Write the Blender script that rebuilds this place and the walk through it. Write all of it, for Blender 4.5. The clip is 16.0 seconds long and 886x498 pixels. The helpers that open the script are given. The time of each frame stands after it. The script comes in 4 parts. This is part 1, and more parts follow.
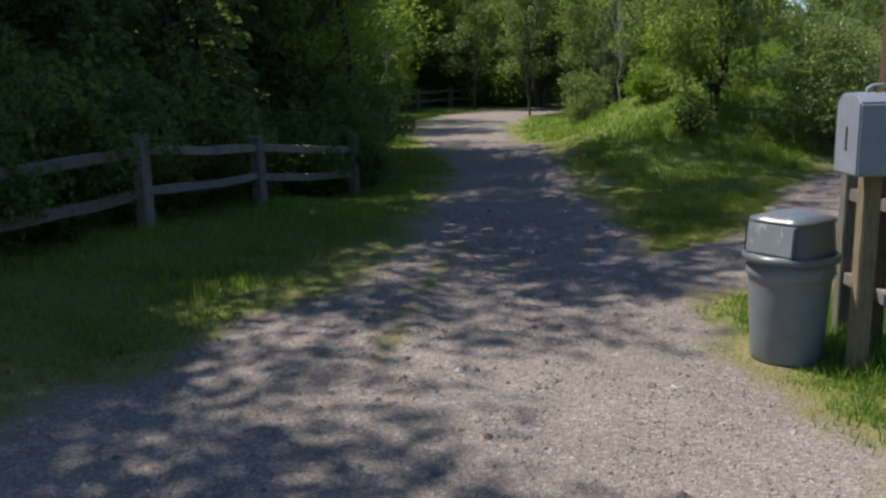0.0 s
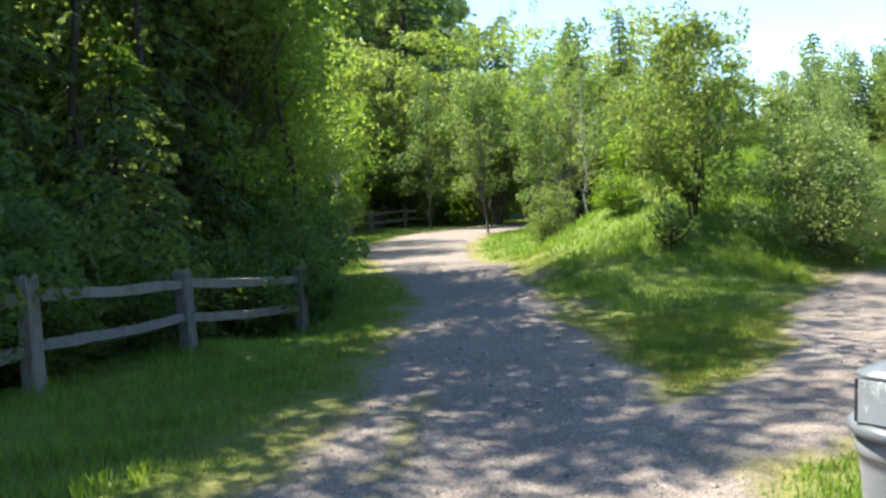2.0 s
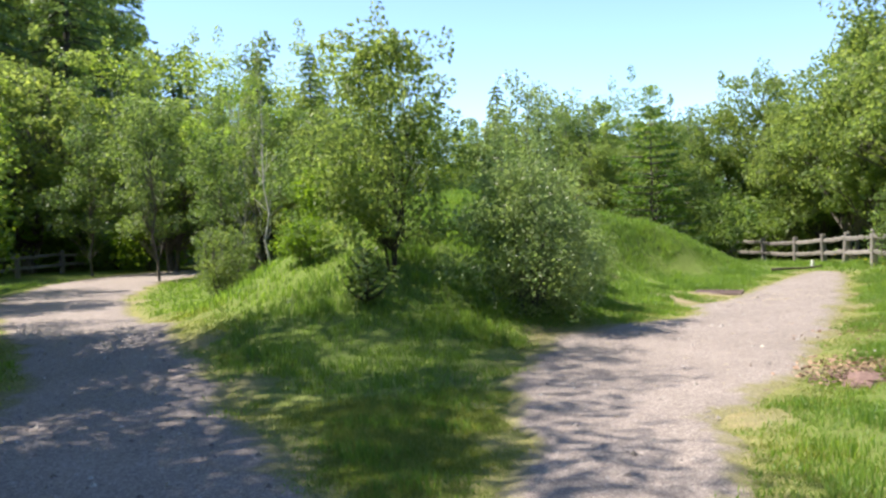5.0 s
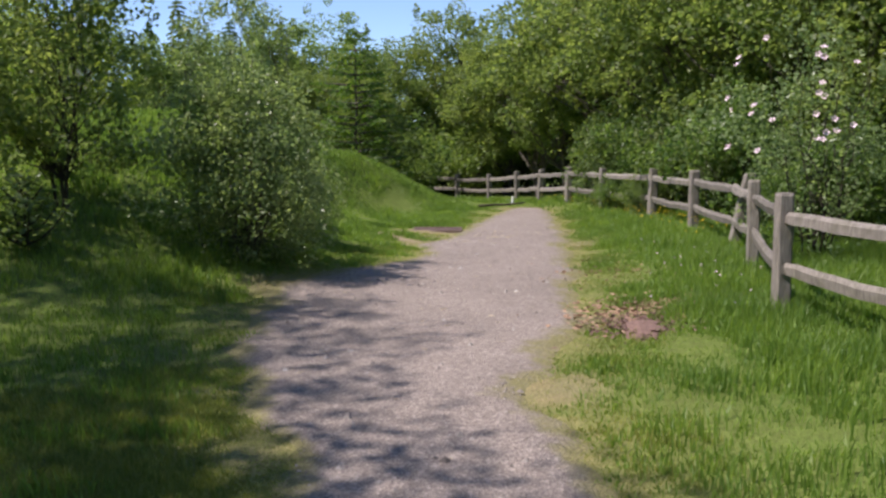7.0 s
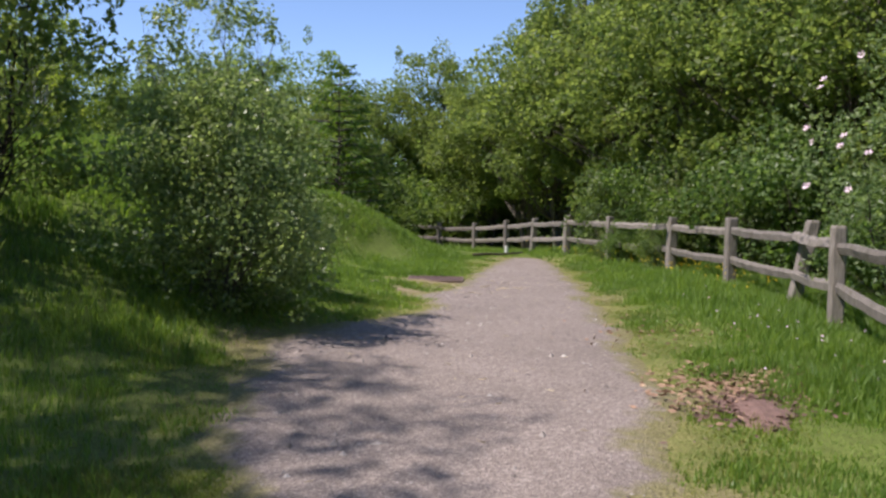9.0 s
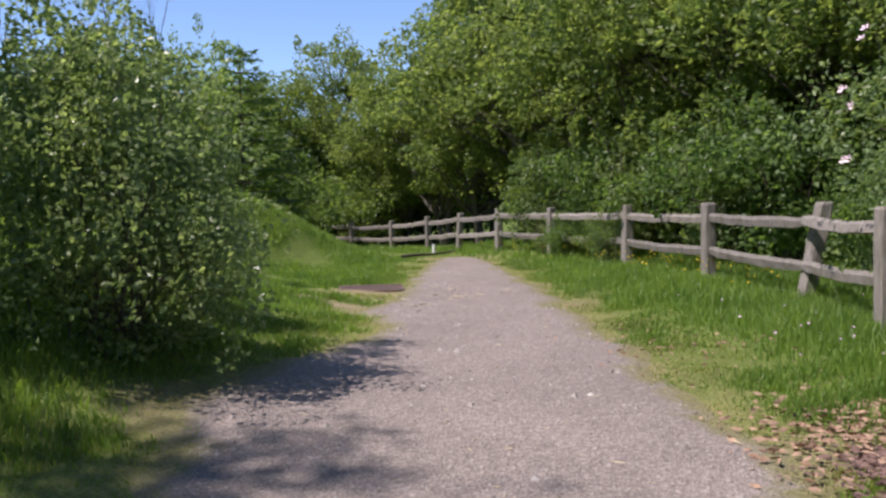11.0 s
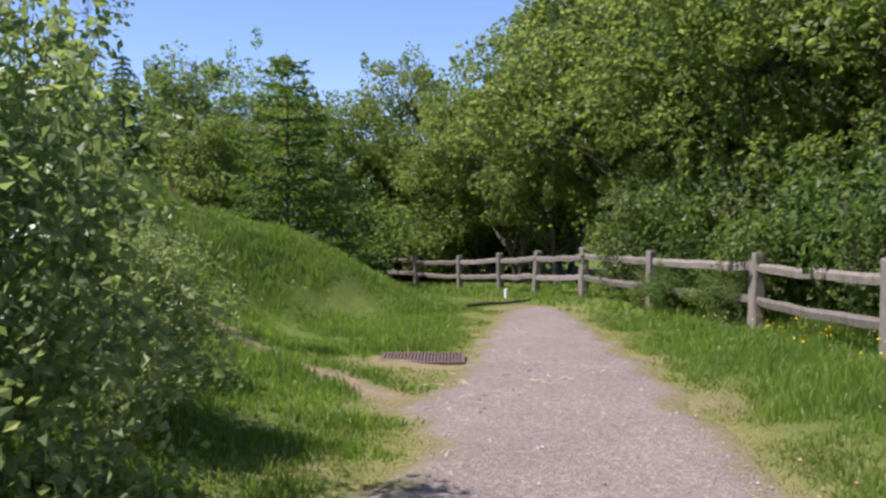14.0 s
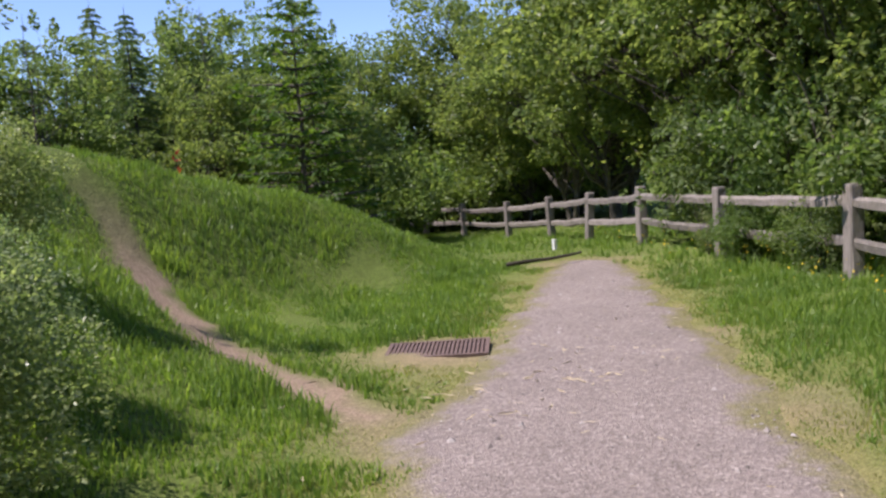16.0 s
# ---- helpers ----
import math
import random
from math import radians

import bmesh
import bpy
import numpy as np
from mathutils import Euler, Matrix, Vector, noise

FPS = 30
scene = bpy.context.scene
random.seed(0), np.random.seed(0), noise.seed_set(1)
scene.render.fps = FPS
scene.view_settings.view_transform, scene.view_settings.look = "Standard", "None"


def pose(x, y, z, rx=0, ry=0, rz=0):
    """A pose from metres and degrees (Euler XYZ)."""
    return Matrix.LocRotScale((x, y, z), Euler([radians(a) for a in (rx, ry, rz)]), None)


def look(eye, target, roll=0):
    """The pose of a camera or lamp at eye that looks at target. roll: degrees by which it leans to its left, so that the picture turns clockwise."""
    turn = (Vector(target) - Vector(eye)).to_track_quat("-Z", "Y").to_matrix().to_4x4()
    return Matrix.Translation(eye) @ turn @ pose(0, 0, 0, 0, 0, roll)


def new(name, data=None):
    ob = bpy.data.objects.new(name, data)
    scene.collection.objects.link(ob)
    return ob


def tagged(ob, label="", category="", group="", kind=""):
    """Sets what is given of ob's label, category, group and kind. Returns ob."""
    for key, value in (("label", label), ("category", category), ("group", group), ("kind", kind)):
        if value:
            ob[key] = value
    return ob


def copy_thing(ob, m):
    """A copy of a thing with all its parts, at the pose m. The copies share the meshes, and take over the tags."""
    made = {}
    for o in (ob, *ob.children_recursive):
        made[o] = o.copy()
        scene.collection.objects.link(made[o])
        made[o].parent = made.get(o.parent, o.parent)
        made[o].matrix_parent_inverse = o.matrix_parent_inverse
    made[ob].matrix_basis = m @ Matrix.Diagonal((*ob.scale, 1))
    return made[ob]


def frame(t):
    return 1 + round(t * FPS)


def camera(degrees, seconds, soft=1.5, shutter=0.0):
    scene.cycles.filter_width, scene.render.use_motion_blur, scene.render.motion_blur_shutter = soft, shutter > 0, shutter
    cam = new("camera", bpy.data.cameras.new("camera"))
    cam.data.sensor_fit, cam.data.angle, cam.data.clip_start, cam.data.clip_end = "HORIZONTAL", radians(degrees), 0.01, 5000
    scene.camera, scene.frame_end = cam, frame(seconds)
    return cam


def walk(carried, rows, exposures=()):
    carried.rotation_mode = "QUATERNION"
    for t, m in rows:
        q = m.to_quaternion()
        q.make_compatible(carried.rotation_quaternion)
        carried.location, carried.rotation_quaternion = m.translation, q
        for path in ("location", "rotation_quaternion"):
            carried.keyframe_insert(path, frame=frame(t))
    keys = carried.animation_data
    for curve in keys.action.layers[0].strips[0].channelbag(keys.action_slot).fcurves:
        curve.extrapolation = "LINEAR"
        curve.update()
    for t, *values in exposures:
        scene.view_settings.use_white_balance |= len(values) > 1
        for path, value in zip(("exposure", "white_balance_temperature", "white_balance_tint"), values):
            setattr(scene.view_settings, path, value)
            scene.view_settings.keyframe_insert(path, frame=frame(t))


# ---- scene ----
cam = camera(54.0, 16.0, soft=2.6)
PATH = [
    (0, (0.528, -3.484, 1.879), (0.48, -1.525, 1.476), -1.4),
    (0.5, (0.475, -3.03, 1.88), (0.51, -1.042, 1.66), -0.0),
    (1, (0.418, -2.615, 1.907), (0.529, -0.63, 1.685), -1.2),
    (1.5, (0.499, -2.141, 1.865), (0.528, -0.151, 1.668), -0.3),
    (2, (0.45, -1.7, 1.827), (0.512, 0.294, 1.689), -3.4),
    (2.5, (0.508, -1.34, 1.803), (0.569, 0.656, 1.698), -3.3),
    (3, (0.54, -0.869, 1.798), (0.617, 1.123, 1.643), -1.0),
    (3.5, (0.525, -0.473, 1.824), (0.623, 1.518, 1.662), -2.4),
    (4, (0.608, -0.027, 1.796), (0.704, 1.959, 1.582), -0.7),
    (4.5, (0.949, 0.618, 1.802), (1.287, 2.585, 1.672), -1.8),
    (5, (1.208, 1.133, 1.776), (1.957, 2.986, 1.706), -2.1),
    (5.2, (1.348, 1.28, 1.764), (2.226, 3.074, 1.672), -1.4),
    (7.3, (1.976, 3.533, 1.59), (3.344, 4.975, 1.368), -0.4),
    (7.5, (2.132, 3.74, 1.533), (3.485, 5.207, 1.41), -0.3),
    (8, (2.318, 4.094, 1.504), (3.612, 5.613, 1.378), 1.4),
    (8.2, (2.396, 4.304, 1.475), (3.761, 5.763, 1.397), -0.5),
    (10.3, (3.364, 6.202, 1.381), (4.816, 7.563, 1.178), 2.5),
    (10.5, (3.489, 6.426, 1.383), (4.983, 7.744, 1.207), 1.3),
    (11, (3.828, 6.897, 1.384), (5.394, 8.135, 1.262), -1.4),
    (11.5, (4.142, 7.181, 1.424), (5.641, 8.495, 1.263), -0.2),
    (12, (4.546, 7.625, 1.405), (6.108, 8.871, 1.312), -1.1),
    (12.5, (4.987, 7.898, 1.464), (6.509, 9.18, 1.259), -2.3),
    (13, (5.382, 8.19, 1.491), (6.891, 9.49, 1.303), -0.4),
    (13.5, (5.85, 8.615, 1.522), (7.418, 9.848, 1.384), -1.6),
    (14, (6.242, 8.839, 1.565), (7.702, 10.205, 1.506), -0.3),
    (14.5, (6.712, 9.189, 1.565), (8.188, 10.535, 1.457), -2.3),
    (15, (7.131, 9.425, 1.615), (8.598, 10.778, 1.488), -3.0),
    (15.5, (7.559, 9.583, 1.634), (8.945, 11.017, 1.474), -1.1),
    (16, (8.023, 9.824, 1.698), (9.367, 11.293, 1.51), -4.8),
]
EXPOSURES = [(0.0, 0.35, 6550, 10), (0.5, 0.9, 6600, 5), (1.0, 1.5, 6850, 3), (1.5, 1.68, 6850, 4), (4.5, 1.74, 6850, 6), (5.0, 1.34, 6700, 11), (5.2, 1.15, 6650, 12), (7.3, 0.55, 6550, 19), (8.2, 0.5, 6550, 19), (10.3, 0.48, 6420, 20), (12.0, 0.6, 6380, 22), (16.0, 0.62, 6350, 25)]
walk(cam, [(t, look(e, g, r)) for t, e, g, r in PATH], EXPOSURES)

# ---- light ----
SUN_WAY = Vector((-0.86, 0.5, 1.7)).normalized()      # towards the sun
world = bpy.data.worlds.new("sky")
scene.world = world
world.use_nodes = True
wn = world.node_tree.nodes
sky = wn.new("ShaderNodeTexSky")
sky.sky_type, sky.sun_disc = "NISHITA", False
sky.sun_elevation, sky.sun_rotation = math.asin(SUN_WAY.z), math.atan2(SUN_WAY.x, SUN_WAY.y)
sky.air_density, sky.dust_density, sky.ozone_density = 0.75, 0.03, 4.5
wn["Background"].inputs[1].default_value = 0.14
world.node_tree.links.new(sky.outputs[0], wn["Background"].inputs[0])
sun = new("sun", bpy.data.lights.new("sun", "SUN"))
sun.data.energy, sun.data.angle, sun.data.color = 4.7, radians(0.55), (1.0, 0.95, 0.86)
sun.matrix_world = look((0, 0, 40), Vector((0, 0, 40)) - SUN_WAY)


# ---- materials ----
class Nodes:
    """A short hand for building one node material."""

    def __init__(self, name):
        self.m = bpy.data.materials.new(name)
        self.m.use_nodes = True
        self.t = self.m.node_tree
        self.t.nodes.clear()
        self.out = self.t.nodes.new("ShaderNodeOutputMaterial")

    def add(self, kind, **inputs):
        n = self.t.nodes.new("ShaderNode" + kind)
        for key, v in inputs.items():
            self.put(n, key, v)
        return n

    def put(self, n, key, v):
        sock = n.inputs[int(key[1:])] if key[0] == "i" and key[1:].isdigit() else n.inputs[key.replace("_", " ")]
        if isinstance(v, bpy.types.NodeSocket):
            self.t.links.new(v, sock)
        elif v is not None:
            sock.default_value = v
        return self

    def where(self, scale=1.0):
        tc = self.add("TexCoord")
        mp = self.add("Mapping", Vector=tc.outputs["Object"])
        mp.inputs["Scale"].default_value = scale if isinstance(scale, tuple) else (scale,) * 3
        return mp.outputs[0]

    def noise(self, scale, detail=4.0, rough=0.6, at=None):
        n = self.add("TexNoise", Scale=scale, Detail=detail, Roughness=rough)
        self.put(n, "Vector", at if at else self.where())
        return n.outputs["Fac"]

    def ramp(self, fac, *stops):
        n = self.add("ValToRGB", Fac=fac)
        el = n.color_ramp.elements
        while len(el) < len(stops):
            el.new(0.5)
        for e, (p, c) in zip(el, stops):
            e.position, e.color = p, (c if len(c) == 4 else (*c, 1))
        return n.outputs["Color"]

    def mix(self, fac, a, b, how="MIX"):
        n = self.t.nodes.new("ShaderNodeMix")
        n.data_type, n.blend_type = "RGBA", how
        for k, v in ((0, fac), (6, a), (7, b)):
            if isinstance(v, bpy.types.NodeSocket):
                self.t.links.new(v, n.inputs[k])
            else:
                n.inputs[k].default_value = v if k == 0 or len(v) == 4 else (*v, 1)
        return n.outputs[2]

    def math(self, how, a, b=0.0):
        n = self.t.nodes.new("ShaderNodeMath")
        n.operation = how
        for k, v in ((0, a), (1, b)):
            if isinstance(v, bpy.types.NodeSocket):
                self.t.links.new(v, n.inputs[k])
            else:
                n.inputs[k].default_value = v
        return n.outputs[0]

    def bump(self, height, strength=0.4, distance=0.02):
        return self.add("Bump", Height=height, Strength=strength, Distance=distance).outputs[0]

    def surface(self, color, rough=0.8, normal=None, metal=0.0, spec=0.3):
        p = self.add("BsdfPrincipled", Base_Color=color, Roughness=rough, Metallic=metal)
        p.inputs["Specular IOR Level"].default_value = spec
        if normal:
            self.put(p, "Normal", normal)
        self.t.links.new(p.outputs[0], self.out.inputs[0])
        return self.m


def leaf_material(name, dark, light, through_color, gloss=0.45, share=0.45):
    n = Nodes(name)
    geo = n.add("NewGeometry")
    info = n.add("ObjectInfo")
    isle = geo.outputs["Random Per Island"]
    c = n.mix(isle, dark, light)
    shade = n.mix(info.outputs["Random"], (0.82, 0.9, 0.85), (1.15, 1.08, 0.95))
    c = n.mix(1.0, c, shade, "MULTIPLY")
    patch = n.ramp(n.noise(0.9, 2.0), (0.3, (0.8, 0.85, 0.85)), (0.7, (1.15, 1.1, 0.95)))
    c = n.mix(1.0, c, patch, "MULTIPLY")
    p = n.add("BsdfPrincipled", Base_Color=c, Roughness=gloss)
    p.inputs["Specular IOR Level"].default_value = 0.35
    tr = n.add("BsdfTranslucent", Color=n.mix(1.0, c, through_color, "MULTIPLY"))
    ms = n.add("MixShader", i0=share, i1=p.outputs[0], i2=tr.outputs[0])
    n.t.links.new(ms.outputs[0], n.out.inputs[0])
    return n.m


LEAF_ALDER = leaf_material("alder_leaf", (0.085, 0.135, 0.042), (0.185, 0.24, 0.085), (2.3, 2.2, 1.5), 0.42, 0.55)
LEAF_BIRCH = leaf_material("birch_leaf", (0.085, 0.14, 0.03), (0.19, 0.25, 0.065), (2.5, 2.4, 1.4), 0.35, 0.6)
LEAF_BUSH = leaf_material("bush_leaf", (0.125, 0.178, 0.078), (0.33, 0.39, 0.205), (1.7, 1.8, 1.1), 0.34, 0.46)
LEAF_WILLOW = leaf_material("willow_leaf", (0.1, 0.14, 0.06), (0.2, 0.24, 0.11), (1.7, 1.9, 0.9), 0.5, 0.42)
LEAF_LIME = leaf_material("young_leaf", (0.1, 0.165, 0.035), (0.18, 0.25, 0.06), (2.1, 2.1, 0.6), 0.5, 0.5)
NEEDLE_DARK = leaf_material("conifer_needle", (0.085, 0.14, 0.06), (0.17, 0.235, 0.095), (2.0, 2.0, 1.0), 0.42, 0.42)
LEAF_UNDER = leaf_material("undergrowth_leaf", (0.075, 0.125, 0.042), (0.18, 0.24, 0.09), (2.0, 2.1, 1.1), 0.42, 0.5)
NEEDLE_FRESH = leaf_material("fresh_needle", (0.07, 0.13, 0.028), (0.14, 0.22, 0.045), (2.0, 2.0, 0.8), 0.55, 0.4)
NEEDLE_BLUE = leaf_material("blue_needle", (0.05, 0.08, 0.05), (0.1, 0.135, 0.085), (1.4, 1.5, 1.0), 0.6, 0.3)
GRASS_LEAF = leaf_material("grass_blade", (0.105, 0.19, 0.045), (0.21, 0.305, 0.085), (1.9, 1.9, 0.9), 0.45, 0.45)
GRASS_SHORT = leaf_material("short_grass_blade", (0.13, 0.185, 0.05), (0.29, 0.31, 0.12), (1.6, 1.6, 0.8), 0.5, 0.42)
GRASS_DRY = leaf_material("dry_grass_blade", (0.22, 0.22, 0.075), (0.36, 0.32, 0.14), (1.4, 1.3, 0.8), 0.6, 0.4)


def bark_material(name, a, b, scale=6.0):
    n = Nodes(name)
    v = n.where((scale, scale, scale * 0.25))
    f = n.noise(3.0, 6.0, 0.7, v)
    c = n.ramp(f, (0.3, a), (0.7, b))
    c = n.mix(n.ramp(n.noise(1.2, 3.0), (0.55, (0, 0, 0)), (0.75, (0.6, 0.6, 0.6))), c, (0.12, 0.14, 0.08))
    return n.surface(c, 0.9, n.bump(f, 0.7, 0.02))


BARK = bark_material("grey_bark", (0.05, 0.04, 0.032), (0.17, 0.15, 0.125))
BARK_DARK = bark_material("dark_bark", (0.025, 0.02, 0.015), (0.08, 0.065, 0.05))
BARK_WHITE = bark_material("birch_bark", (0.2, 0.19, 0.17), (0.6, 0.58, 0.53), 9.0)


def weathered_wood(name, a, b):
    n = Nodes(name)
    v = n.where((30.0, 30.0, 3.0))
    f = n.noise(2.0, 8.0, 0.65, v)
    c = n.ramp(f, (0.25, a), (0.5, tuple((x + y) / 2 for x, y in zip(a, b))), (0.75, b))
    info = n.add("ObjectInfo")
    c = n.mix(1.0, c, n.mix(info.outputs["Random"], (0.8, 0.79, 0.78), (1.15, 1.13, 1.1)), "MULTIPLY")
    stain = n.ramp(n.noise(5.0, 4.0), (0.5, (1, 1, 1)), (0.75, (0.62, 0.64, 0.55)))
    c = n.mix(1.0, c, stain, "MULTIPLY")
    return n.surface(c, 0.85, n.bump(f, 0.6, 0.01))


WOOD_GREY = weathered_wood("weathered_cedar", (0.11, 0.098, 0.088), (0.33, 0.3, 0.275))
WOOD_TAN = weathered_wood("treated_post_wood", (0.17, 0.13, 0.085), (0.4, 0.33, 0.22))

n = Nodes("meadow_ground")
big, fine = n.noise(0.5, 5.0), n.noise(9.0, 8.0, 0.7)
c = n.mix(big, (0.1, 0.16, 0.035), (0.185, 0.24, 0.06))
c = n.mix(n.ramp(fine, (0.35, (0, 0, 0)), (0.7, (1, 1, 1))), n.mix(0.5, c, (0.05, 0.06, 0.02)), c)
dry = n.add("Attribute")
dry.attribute_name = "dry"
c = n.mix(n.math("MULTIPLY", dry.outputs["Fac"], n.ramp(n.noise(3.0, 5.0), (0.3, (0.3, 0.3, 0.3)), (0.6, (1, 1, 1)))), c,
          n.mix(fine, (0.2, 0.19, 0.07), (0.34, 0.29, 0.15)))
bare = n.add("Attribute")
bare.attribute_name = "bare"
c = n.mix(bare.outputs["Fac"], c, n.mix(fine, (0.2, 0.14, 0.1), (0.4, 0.31, 0.245)))
c = n.mix(1.0, c, n.ramp(n.noise(48.0, 5.0, 0.75), (0.36, (0.5, 0.52, 0.45)), (0.64, (1.3, 1.27, 1.2))), "MULTIPLY")
GROUND = n.surface(c, 0.95, n.bump(fine, 0.6, 0.05), spec=0.1)

n = Nodes("crushed_gravel")
v = n.where()
cell = n.add("TexVoronoi", Scale=55.0, Vector=v)
cell2 = n.add("TexVoronoi", Scale=130.0, Vector=v)
tone = n.add("SeparateColor", Color=cell.outputs["Color"])
tone2 = n.add("SeparateColor", Color=cell2.outputs["Color"])
g = n.ramp(tone.outputs[0], (0.0, (0.15, 0.135, 0.13)), (0.5, (0.29, 0.262, 0.25)), (0.85, (0.4, 0.365, 0.35)), (1.0, (0.6, 0.57, 0.54)))
g2 = n.ramp(tone2.outputs[1], (0.0, (0.17, 0.15, 0.145)), (0.7, (0.34, 0.31, 0.295)), (1.0, (0.52, 0.49, 0.46)))
c = n.mix(0.5, g, g2)
c = n.mix(1.0, c, n.ramp(n.noise(0.7, 4.0), (0.3, (0.7, 0.64, 0.6)), (0.7, (0.92, 0.84, 0.79))), "MULTIPLY")
edge = n.add("Attribute")
edge.attribute_name = "edge"
wear = n.math("ADD", edge.outputs["Fac"], n.math("MULTIPLY", n.math("SUBTRACT", n.noise(2.2, 6.0, 0.7), 0.5), 1.7))
soil = n.mix(n.noise(14.0, 5.0), (0.13, 0.14, 0.05), (0.3, 0.26, 0.15))
soil = n.mix(1.0, soil, n.ramp(n.noise(52.0, 5.0, 0.75), (0.36, (0.5, 0.5, 0.45)), (0.64, (1.35, 1.3, 1.25))), "MULTIPLY")
c = n.mix(n.ramp(wear, (0.14, (0, 0, 0)), (0.55, (1, 1, 1))), soil, c)
h = n.math("ADD", cell.outputs["Distance"], n.math("MULTIPLY", cell2.outputs["Distance"], 0.5))
GRAVEL = n.surface(c, 0.9, n.bump(h, 0.8, 0.012), spec=0.2)

n = Nodes("gravel_stone")
info = n.add("NewGeometry")
c = n.ramp(info.outputs["Random Per Island"], (0.0, (0.13, 0.11, 0.1)), (0.5, (0.27, 0.235, 0.215)), (0.93, (0.36, 0.325, 0.3)), (1.0, (0.52, 0.49, 0.46)))
STONE = n.surface(n.mix(1.0, c, n.ramp(n.noise(60.0), (0.3, (0.8, 0.8, 0.8)), (0.7, (1.15, 1.15, 1.15))), "MULTIPLY"), 0.85)


def plain(name, color, rough=0.6, metal=0.0, vary=0.12, scale=8.0, bumpy=0.08):
    n = Nodes(name)
    f = n.noise(scale, 6.0, 0.65)
    lo, hi = tuple(x * (1 - vary) for x in color), tuple(min(1, x * (1 + vary)) for x in color)
    c = n.ramp(f, (0.3, lo), (0.7, hi))
    c = n.mix(n.ramp(n.noise(scale * 4), (0.62, (0, 0, 0)), (0.8, (0.35, 0.35, 0.35))), c, tuple(x * 0.6 for x in color))
    return n.surface(c, rough, n.bump(n.noise(scale * 10), bumpy, 0.004), metal, 0.4)


CAN_GREY = plain("grey_plastic", (0.21, 0.225, 0.25), 0.42)
CAN_LID = plain("grey_lid_plastic", (0.13, 0.145, 0.165), 0.3)
n = Nodes("scuffed_flap_plastic")
scuff = n.ramp(n.noise(2.2, 6.0, 0.7, n.where((7.0, 7.0, 2.5))), (0.56, (0, 0, 0)), (0.66, (1, 1, 1)))
c = n.mix(n.noise(12.0), (0.24, 0.26, 0.29), (0.34, 0.36, 0.39))
CAN_FLAP = n.surface(n.mix(scuff, c, (0.72, 0.73, 0.74)), 0.3, n.bump(scuff, 0.2, 0.003), 0.0, 0.5)
# near-black colour that paints the shade inside narrow openings
GAP_SHADE = plain("painted_gap_shade", (0.02, 0.02, 0.022), 0.7)
BOX_GREY = plain("grey_painted_steel", (0.27, 0.295, 0.36), 0.4)
IRON = plain("rusty_iron", (0.14, 0.095, 0.08), 0.75, vary=0.35, scale=20)
BRASS = plain("brass", (0.5, 0.4, 0.15), 0.35, 1.0)
PETAL_WHITE = plain("pale_pink_petal", (0.82, 0.64, 0.72), 0.6)
PETAL_YELLOW = plain("yellow_petal", (0.8, 0.6, 0.03), 0.5)
CHIP = plain("wood_chip", (0.34, 0.22, 0.15), 0.9, vary=0.4, scale=30)
CHIP_RED = plain("red_bark_mulch", (0.17, 0.105, 0.088), 0.95, vary=0.35, scale=25, bumpy=0.6)
STRAW = plain("dry_straw", (0.5, 0.42, 0.28), 0.8, vary=0.3)
RED_LEAF = leaf_material("red_leaf", (0.25, 0.04, 0.03), (0.4, 0.08, 0.05), (1.3, 0.8, 0.6))


# ---- geometry tools ----
def fast_mesh(name, verts, faces, mat, smooth=False):
    """A mesh from arrays: verts (n, 3), faces (m, k) with k corners each."""
    verts, faces = np.asarray(verts, np.float32), np.asarray(faces, np.int32)
    me = bpy.data.meshes.new(name)
    k = faces.shape[1]
    me.vertices.add(len(verts))
    me.vertices.foreach_set("co", verts.ravel())
    me.loops.add(faces.size)
    me.loops.foreach_set("vertex_index", faces.ravel())
    me.polygons.add(len(faces))
    me.polygons.foreach_set("loop_start", np.arange(0, faces.size, k, dtype=np.int32))
    me.polygons.foreach_set("use_smooth", np.full(len(faces), smooth))
    me.update(calc_edges=True)
    me.materials.append(mat)
    return me


def part(name, data, parent=None, label="", mat=None):
    """Links a mesh, or a bmesh with its material, as one object under a thing."""
    if isinstance(data, bmesh.types.BMesh):
        me = bpy.data.meshes.new(name)
        data.to_mesh(me)
        data.free()
        me.materials.append(mat)
        data = me
    ob = new(name, data)
    if parent:
        ob.parent = parent
    return tagged(ob, label)


def unit(v):
    return v / np.maximum(np.linalg.norm(v, axis=-1, keepdims=True), 1e-9)


def leaf_quads(rng, at, size, slim=0.55, axis=None, spread=1.0, fold=0.18, flat=0.0):
    """Folded leaf shapes of four corners at the given points; axis gives the way that they grow."""
    k = len(at)
    d = rng.normal(size=(k, 3))
    if axis is not None:
        d = axis + d * spread
    d = unit(d)
    side = rng.normal(size=(k, 3))
    if flat:
        side = unit(side) + 0.0
        side[:, 2] *= 1 - flat
    side = unit(np.cross(d, np.cross(side, d)))
    up = np.cross(d, side)
    s = (size * rng.uniform(0.6, 1.25, k))[:, None]
    a = at - d * s * 0.5
    tip = at + d * s * 0.5
    l = at + side * s * slim * 0.5 + up * s * fold
    r = at - side * s * slim * 0.5 + up * s * fold
    verts = np.stack([a, l, tip, r], 1).reshape(-1, 3)
    i = np.arange(k)[:, None] * 4
    faces = np.concatenate([i + [0, 1, 2], i + [0, 2, 3]], 1).reshape(-1, 3)
    return verts, faces


